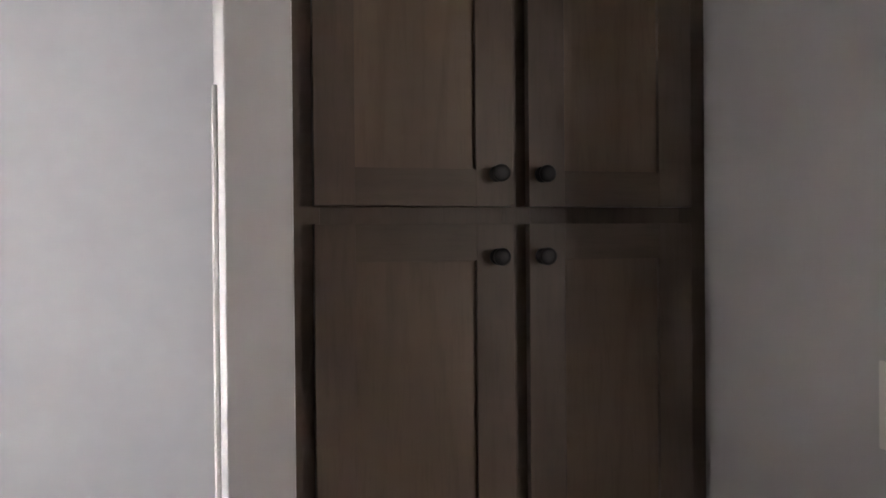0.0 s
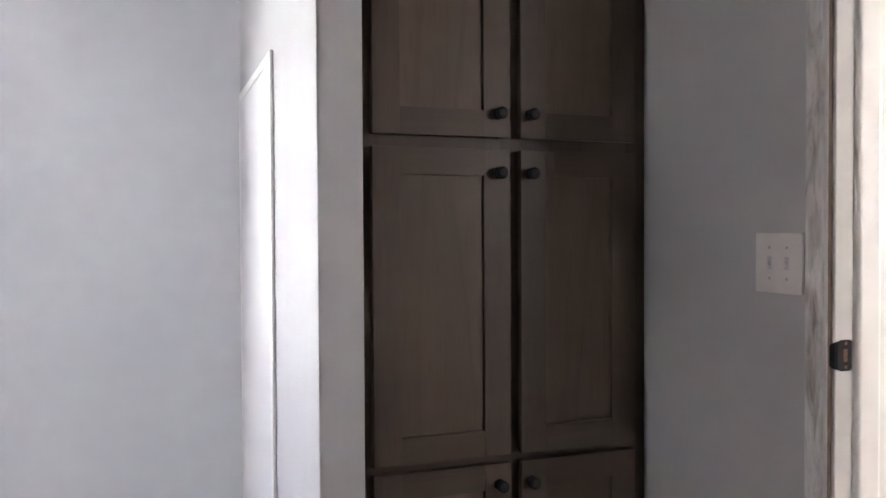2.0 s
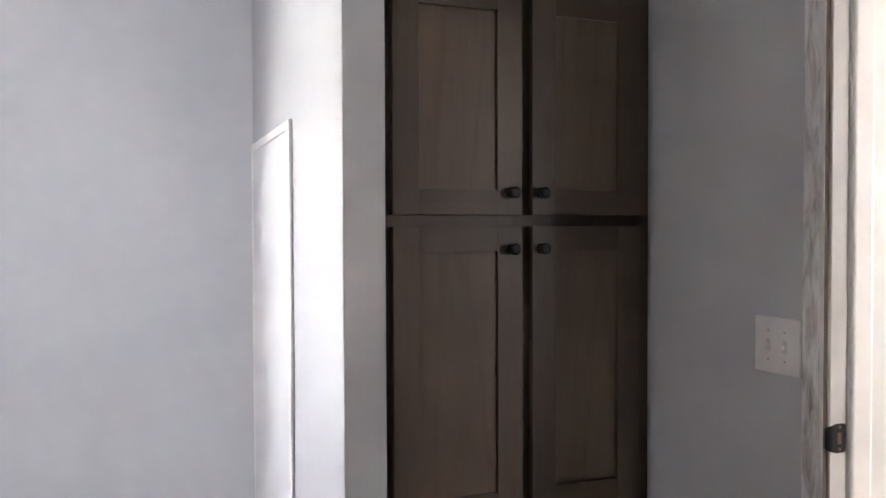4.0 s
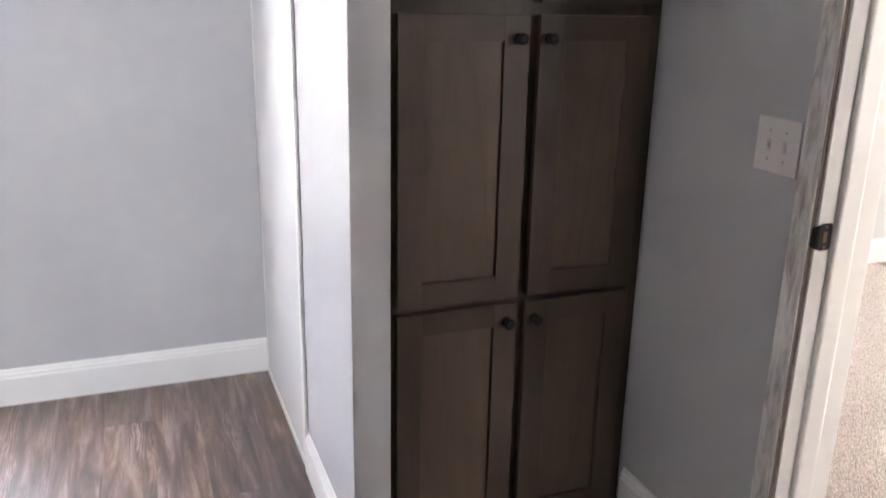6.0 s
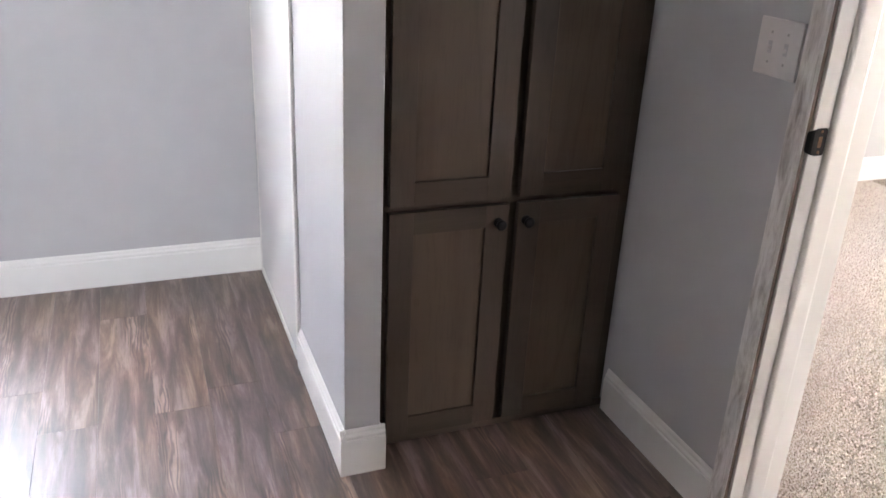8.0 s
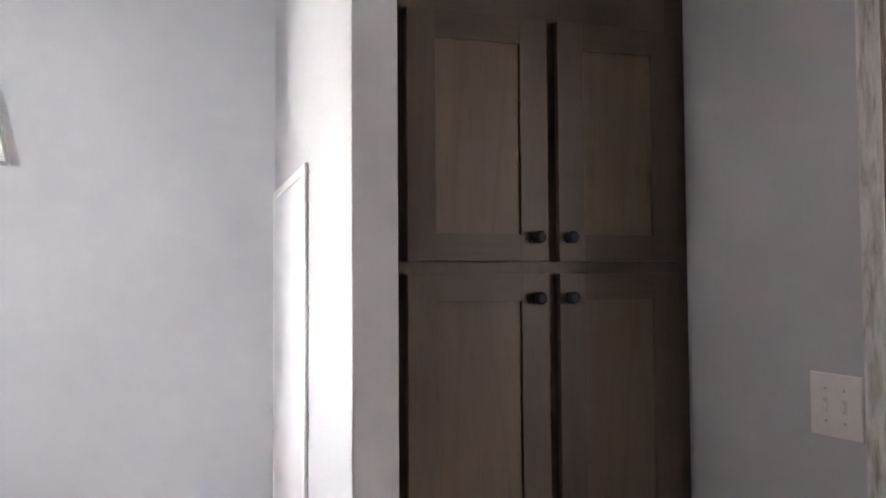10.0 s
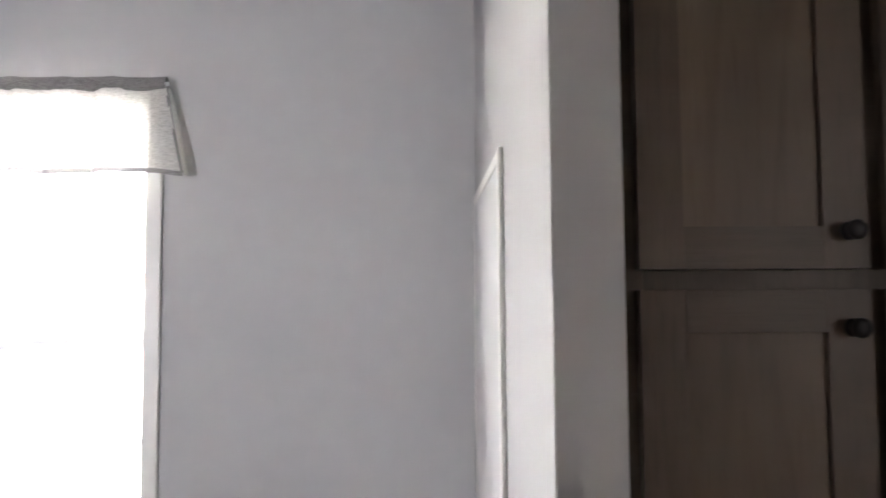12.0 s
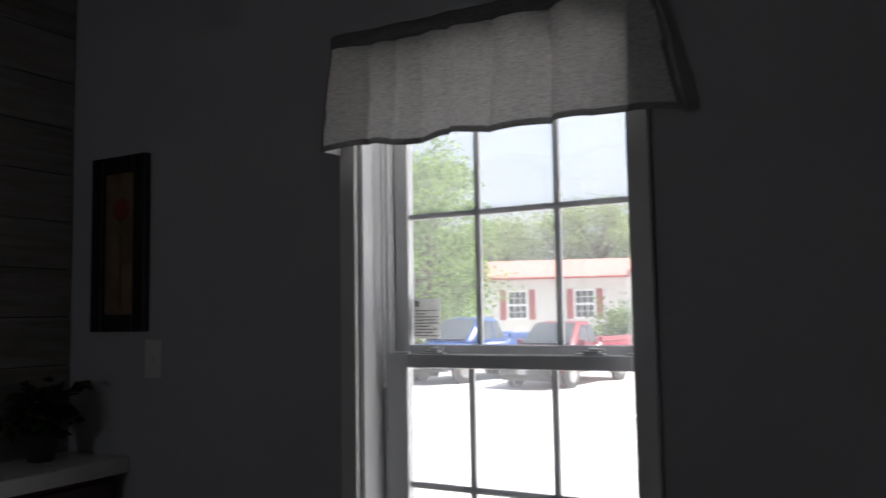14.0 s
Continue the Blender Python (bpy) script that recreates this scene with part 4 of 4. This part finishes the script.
def pickup(colour, label, m):
    """A crew-cab pickup, nose towards -y, wheels on z = 0."""
    paint = plain("car_paint", colour, 0.25, 0.0, 0.04, 3)
    t = thing("pickup_truck", (0, 0, 0), label, "truck", "parked trucks")
    bm = bmesh.new()
    rings = []
    for y, w, lo, hi in ((-0.02, 0.60, 0.56, 0.90), (0.0, 0.76, 0.50, 0.97), (0.10, 0.87, 0.44, 1.02), (0.30, 0.91, 0.40, 1.06), (0.90, 0.93, 0.38, 1.11), (1.40, 0.93, 0.38, 1.15), (2.90, 0.93, 0.38, 1.17), (2.95, 0.93, 0.40, 1.28), (5.05, 0.92, 0.46, 1.32), (5.16, 0.90, 0.50, 1.30), (5.20, 0.84, 0.56, 1.24)):
        half = [(w * 0.90, lo), (w, lo + 0.10), (w * 1.012, lo + (hi - lo) * 0.55), (w * 0.985, hi - 0.13), (w * 0.93, hi - 0.035), (w * 0.80, hi - 0.004), (w * 0.40, hi + 0.012)]
        rings.append([bm.verts.new((q, y, z)) for q, z in half] + [bm.verts.new((-q, y, z)) for q, z in reversed(half)])
    for r0, r1 in zip(rings, rings[1:]):
        for i in range(14):
            bm.faces.new((r0[i], r0[(i + 1) % 14], r1[(i + 1) % 14], r1[i]))
    bm.faces.new(rings[0])
    bm.faces.new(rings[-1])
    bmesh.ops.recalc_face_normals(bm, faces=bm.faces)
    part("body", bm, paint, t, "", True)
    bm = bmesh.new()
    rows = []
    for z, w, y0, y1 in ((1.10, 0.87, 1.08, 2.90), (1.20, 0.855, 1.18, 2.88), (1.74, 0.715, 1.80, 2.70), (1.81, 0.67, 1.92, 2.63), (1.845, 0.55, 2.08, 2.50)):
        c = 0.07
        rows.append([bm.verts.new(p + (z,)) for p in ((-w + c, y0), (w - c, y0), (w, y0 + c), (w, y1 - c), (w - c, y1), (-w + c, y1), (-w, y1 - c), (-w, y0 + c))])
    for r0, r1 in zip(rows, rows[1:]):
        for i in range(8):
            bm.faces.new((r0[i], r0[(i + 1) % 8], r1[(i + 1) % 8], r1[i]))
    bm.faces.new(rows[0])
    bm.faces.new(rows[-1])
    bmesh.ops.recalc_face_normals(bm, faces=bm.faces)
    part("cab", bm, paint, t, "", True)

    def glass(name, quad, push):
        bm = bmesh.new()
        vs = [bm.verts.new(Vector(q)) for q in quad]
        ws = [bm.verts.new(Vector(q) + Vector(push)) for q in quad]
        bm.faces.new(vs)
        bm.faces.new(ws)
        for i in range(4):
            bm.faces.new((vs[i], vs[(i + 1) % 4], ws[(i + 1) % 4], ws[i]))
        part(name, bm, M_CARGLASS, t, "dark tinted glass")

    glass("windshield", ((-0.78, 1.16, 1.20), (0.78, 1.16, 1.20), (0.64, 1.79, 1.77), (-0.64, 1.79, 1.77)), (0, -0.03, 0.03))
    glass("rear_window", ((-0.70, 2.86, 1.26), (0.70, 2.86, 1.26), (0.60, 2.71, 1.72), (-0.60, 2.71, 1.72)), (0, 0.03, 0.01))
    for s in (-1, 1):
        glass("side_window", ((s * 0.835, 1.50, 1.22), (s * 0.835, 2.24, 1.22), (s * 0.705, 2.24, 1.72), (s * 0.705, 1.95, 1.72)), (s * 0.03, 0, 0.01))
        glass("side_window", ((s * 0.835, 2.31, 1.22), (s * 0.835, 2.74, 1.22), (s * 0.705, 2.62, 1.72), (s * 0.705, 2.31, 1.72)), (s * 0.03, 0, 0.01))
        part("mirror", boxes((s * 1.02 - 0.1, 1.42, 1.15, s * 1.02 + 0.1, 1.52, 1.33), bevel=0.02), paint, t)
        part("headlight", boxes((s * 0.74 - 0.17, -0.03, 0.78, s * 0.74 + 0.17, 0.12, 0.98), bevel=0.02), M_LAMP, t, "clear headlight")
        part("bed_side", boxes((s * 0.87 - 0.05, 2.97, 1.20, s * 0.87 + 0.05, 5.15, 1.36), bevel=0.02), paint, t)
        for wy in (0.95, 4.15):
            x0, x1 = (s * 0.74, s * 0.975)
            w = part("wheel", lathe(bmesh.new(), [(0.2, min(x0, x1)), (0.37, min(x0, x1) + 0.01), (0.39, min(x0, x1) + 0.05), (0.39, max(x0, x1) - 0.05), (0.37, max(x0, x1) - 0.01), (0.24, max(x0, x1))], "x", (0, wy, 0.39), 24), M_TYRE, t, "black tyre")
            part("rim", lathe(bmesh.new(), [(0.23, 0), (0.23, s * 0.02), (0.1, s * 0.035), (0.03, s * 0.05)], "x", (s * 0.97, wy, 0.39), 16), M_RIM, w)
    part("grille", boxes((-0.50, -0.045, 0.74, 0.50, 0.08, 0.92), bevel=0.02), M_DARK, t, "dark grille")
    part("grille_bar", boxes((-0.50, -0.060, 0.81, 0.50, -0.035, 0.85), bevel=0.005), M_CHROME, t)
    bm = bmesh.new()
    rings = []
    for i in range(13):
        x = -0.92 + 1.84 * i / 12
        y = -0.17 + 0.30 * abs(x / 0.92) ** 3.5
        rings.append([bm.verts.new((x, y + dy, z)) for dy, z in ((0.05, 0.36), (0.0, 0.41), (-0.01, 0.52), (0.02, 0.60), (0.20, 0.61), (0.20, 0.36))])
    for r0, r1 in zip(rings, rings[1:]):
        for i in range(6):
            bm.faces.new((r0[i], r0[(i + 1) % 6], r1[(i + 1) % 6], r1[i]))
    bm.faces.new(rings[0])
    bm.faces.new(rings[-1])
    bmesh.ops.recalc_face_normals(bm, faces=bm.faces)
    bumper = part("bumper", bm, M_BUMPER, t, "dark grey bumper")
    part("number_plate", boxes((-0.15, -0.200, 0.43, 0.15, -0.180, 0.58), bevel=0.003), M_LAMP, bumper, "pale plate")
    part("air_dam", boxes((-0.80, 0.02, 0.24, 0.80, 0.10, 0.375), bevel=0.015), M_DARK, t, "black lower valance")
    for s in (-1, 1):
        for wy in (0.95, 4.15):
            part("wheel_arch", lathe(bmesh.new(), [(0.43, 0), (0.46, s * 0.012), (0.45, s * 0.025), (0.40, s * 0.027)], "x", (s * 0.925, wy, 0.42), 24), M_DARK, t, "dark wheel arch")
    t.matrix_basis = m
    return t


pickup((0.22, 0.03, 0.04), "red crew-cab pickup truck parked on the gravel", pose(-8.6, 18.1, GZ, 0, 0, -7) @ Matrix.Scale(0.88, 4))
pickup((0.035, 0.09, 0.27), "blue crew-cab pickup truck parked on the gravel", pose(-11.95, 18.6, GZ, 0, 0, -16) @ Matrix.Scale(0.95, 4))

M_BARK = plain("bark", (0.12, 0.09, 0.07), 0.9, 0, 0.3, 12)
# leaf greens lightened to imitate glare, the far trees' further for haze
M_LEAF = leafy("broad_leaf", (0.09, 0.16, 0.04), (0.26, 0.37, 0.13))
M_HAZED = leafy("hazed_leaf", (0.16, 0.21, 0.09), (0.32, 0.38, 0.19))


def limb(bm, a, b, ra, rb, steps=7):
    d = (b - a).normalized()
    u = d.orthogonal().normalized()
    v = d.cross(u)
    rows = [[bm.verts.new(p + (u * math.cos(q) + v * math.sin(q)) * r) for q in [2 * math.pi * i / steps for i in range(steps)]] for p, r in ((a, ra), (b, rb))]
    for i in range(steps):
        bm.faces.new((rows[0][i], rows[0][(i + 1) % steps], rows[1][(i + 1) % steps], rows[1][i]))


def tree(at, height, spread, leaf, mat, count, seed, label, group="", low=0.25):
    r = random.Random(seed)
    t = thing("tree", (0, 0, 0), label, "tree", group)
    bm = bmesh.new()
    top = Vector((r.uniform(-0.2, 0.2), r.uniform(-0.2, 0.2), height * 0.8))
    mid = Vector((0.1, 0, height * 0.35))
    limb(bm, Vector((0, 0, 0)), mid, height * 0.022, height * 0.016)
    limb(bm, mid, top, height * 0.016, height * 0.004)
    clumps = []
    for i in range(40):
        f = r.uniform(low, 1.0)
        wide = spread * (0.35 + 0.9 * math.sin(math.pi * min(1, (f - low) / (1 - low) * 0.75 + 0.18)) ** 0.8) * 0.62
        a = r.uniform(0, 2 * math.pi)
        p = Vector((math.cos(a) * wide * r.uniform(0.45, 1), math.sin(a) * wide * r.uniform(0.45, 1), height * f))
        root = mid.lerp(top, max(0, min(1, f - 0.25)))
        limb(bm, root, p, height * 0.006, height * 0.0015, 5)
        clumps.append((p, spread * r.uniform(0.08, 0.19)))
    part("trunk", bm, M_BARK, t)
    pts = []
    for i in range(count):
        c, s = clumps[r.randrange(len(clumps))]
        pts.append(c + Vector((r.gauss(0, s), r.gauss(0, s), r.gauss(0, s * 0.75))))
    leaf_part("crown", pts, leaf, mat, t, seed + 9)
    t.matrix_basis = at
    return t


tree(pose(-15.0, 24.4, GZ), 6.9, 3.0, 0.16, M_LEAF, 11000, 11, "broad green tree behind the blue truck", low=0.16)
tree(pose(-17.0, 26.9, GZ), 8.5, 3.4, 0.18, M_LEAF, 9000, 12, "tall broad green tree at the edge of the lot", low=0.16)
far = tree(pose(-16, 46, GZ), 8.0, 3.6, 0.22, M_HAZED, 6500, 21, "green tree behind the house, paled for haze", "trees behind the house")
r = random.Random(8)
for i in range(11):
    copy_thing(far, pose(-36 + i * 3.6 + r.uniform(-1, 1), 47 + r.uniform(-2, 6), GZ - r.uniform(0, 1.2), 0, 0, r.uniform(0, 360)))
M_SHRUB = leafy("shrub_leaf", (0.05, 0.10, 0.02), (0.16, 0.24, 0.06))
for i, (sx, sy) in enumerate(((-9.1, 27.9), (-8.0, 27.7))):
    b = thing("shrub", (0, 0, 0), "rounded light green shrub in front of the house", "shrub", "shrubs by the house")
    leaf_part("foliage", [Vector((r.gauss(0, 0.5), r.gauss(0, 0.4), abs(r.gauss(1.15, 0.40)))) for q in range(3500)], 0.14, M_SHRUB, b, 30 + i)
    bm = bmesh.new()
    limb(bm, Vector((0, 0, 0)), Vector((0, 0, 1.1)), 0.05, 0.02)
    part("stem", bm, M_BARK, b)
    b.matrix_basis = pose(sx, sy, GZ)

# ---- floor planks ----
PW, PL = 0.155, 1.22
rng = random.Random(17)
shared = {}
x = -0.155 - 17 * PW
while x < 0.86:
    a, b = max(x, LEFT + 0.0), min(x + PW, 0.876)
    if b - a > 0.01:
        y = {-1: 0.208}.get(round(x / PW), rng.uniform(0, PL))
        if round(x / PW) == -3:
            y = 0.399
        while y > REAR:
            y -= PL
        while y < BACK:
            lo, hi = max(y, REAR), min(y + PL, BACK)
            if hi - lo > 0.02:
                key = (round(b - a, 3), round(hi - lo, 3))
                if key not in shared:
                    w, l = (b - a) / 2 - 0.0002, (hi - lo) / 2 - 0.0002
                    shared[key] = mesh_of("plank", boxes((-w, -l, -0.006, w, l, 0.0), bevel=0.00035), M_PLANK)
                ob = new("plank", shared[key])
                ob.location = ((a + b) / 2, (lo + hi) / 2, 0)
                ob.parent = floor
            y += PL
    x += PW
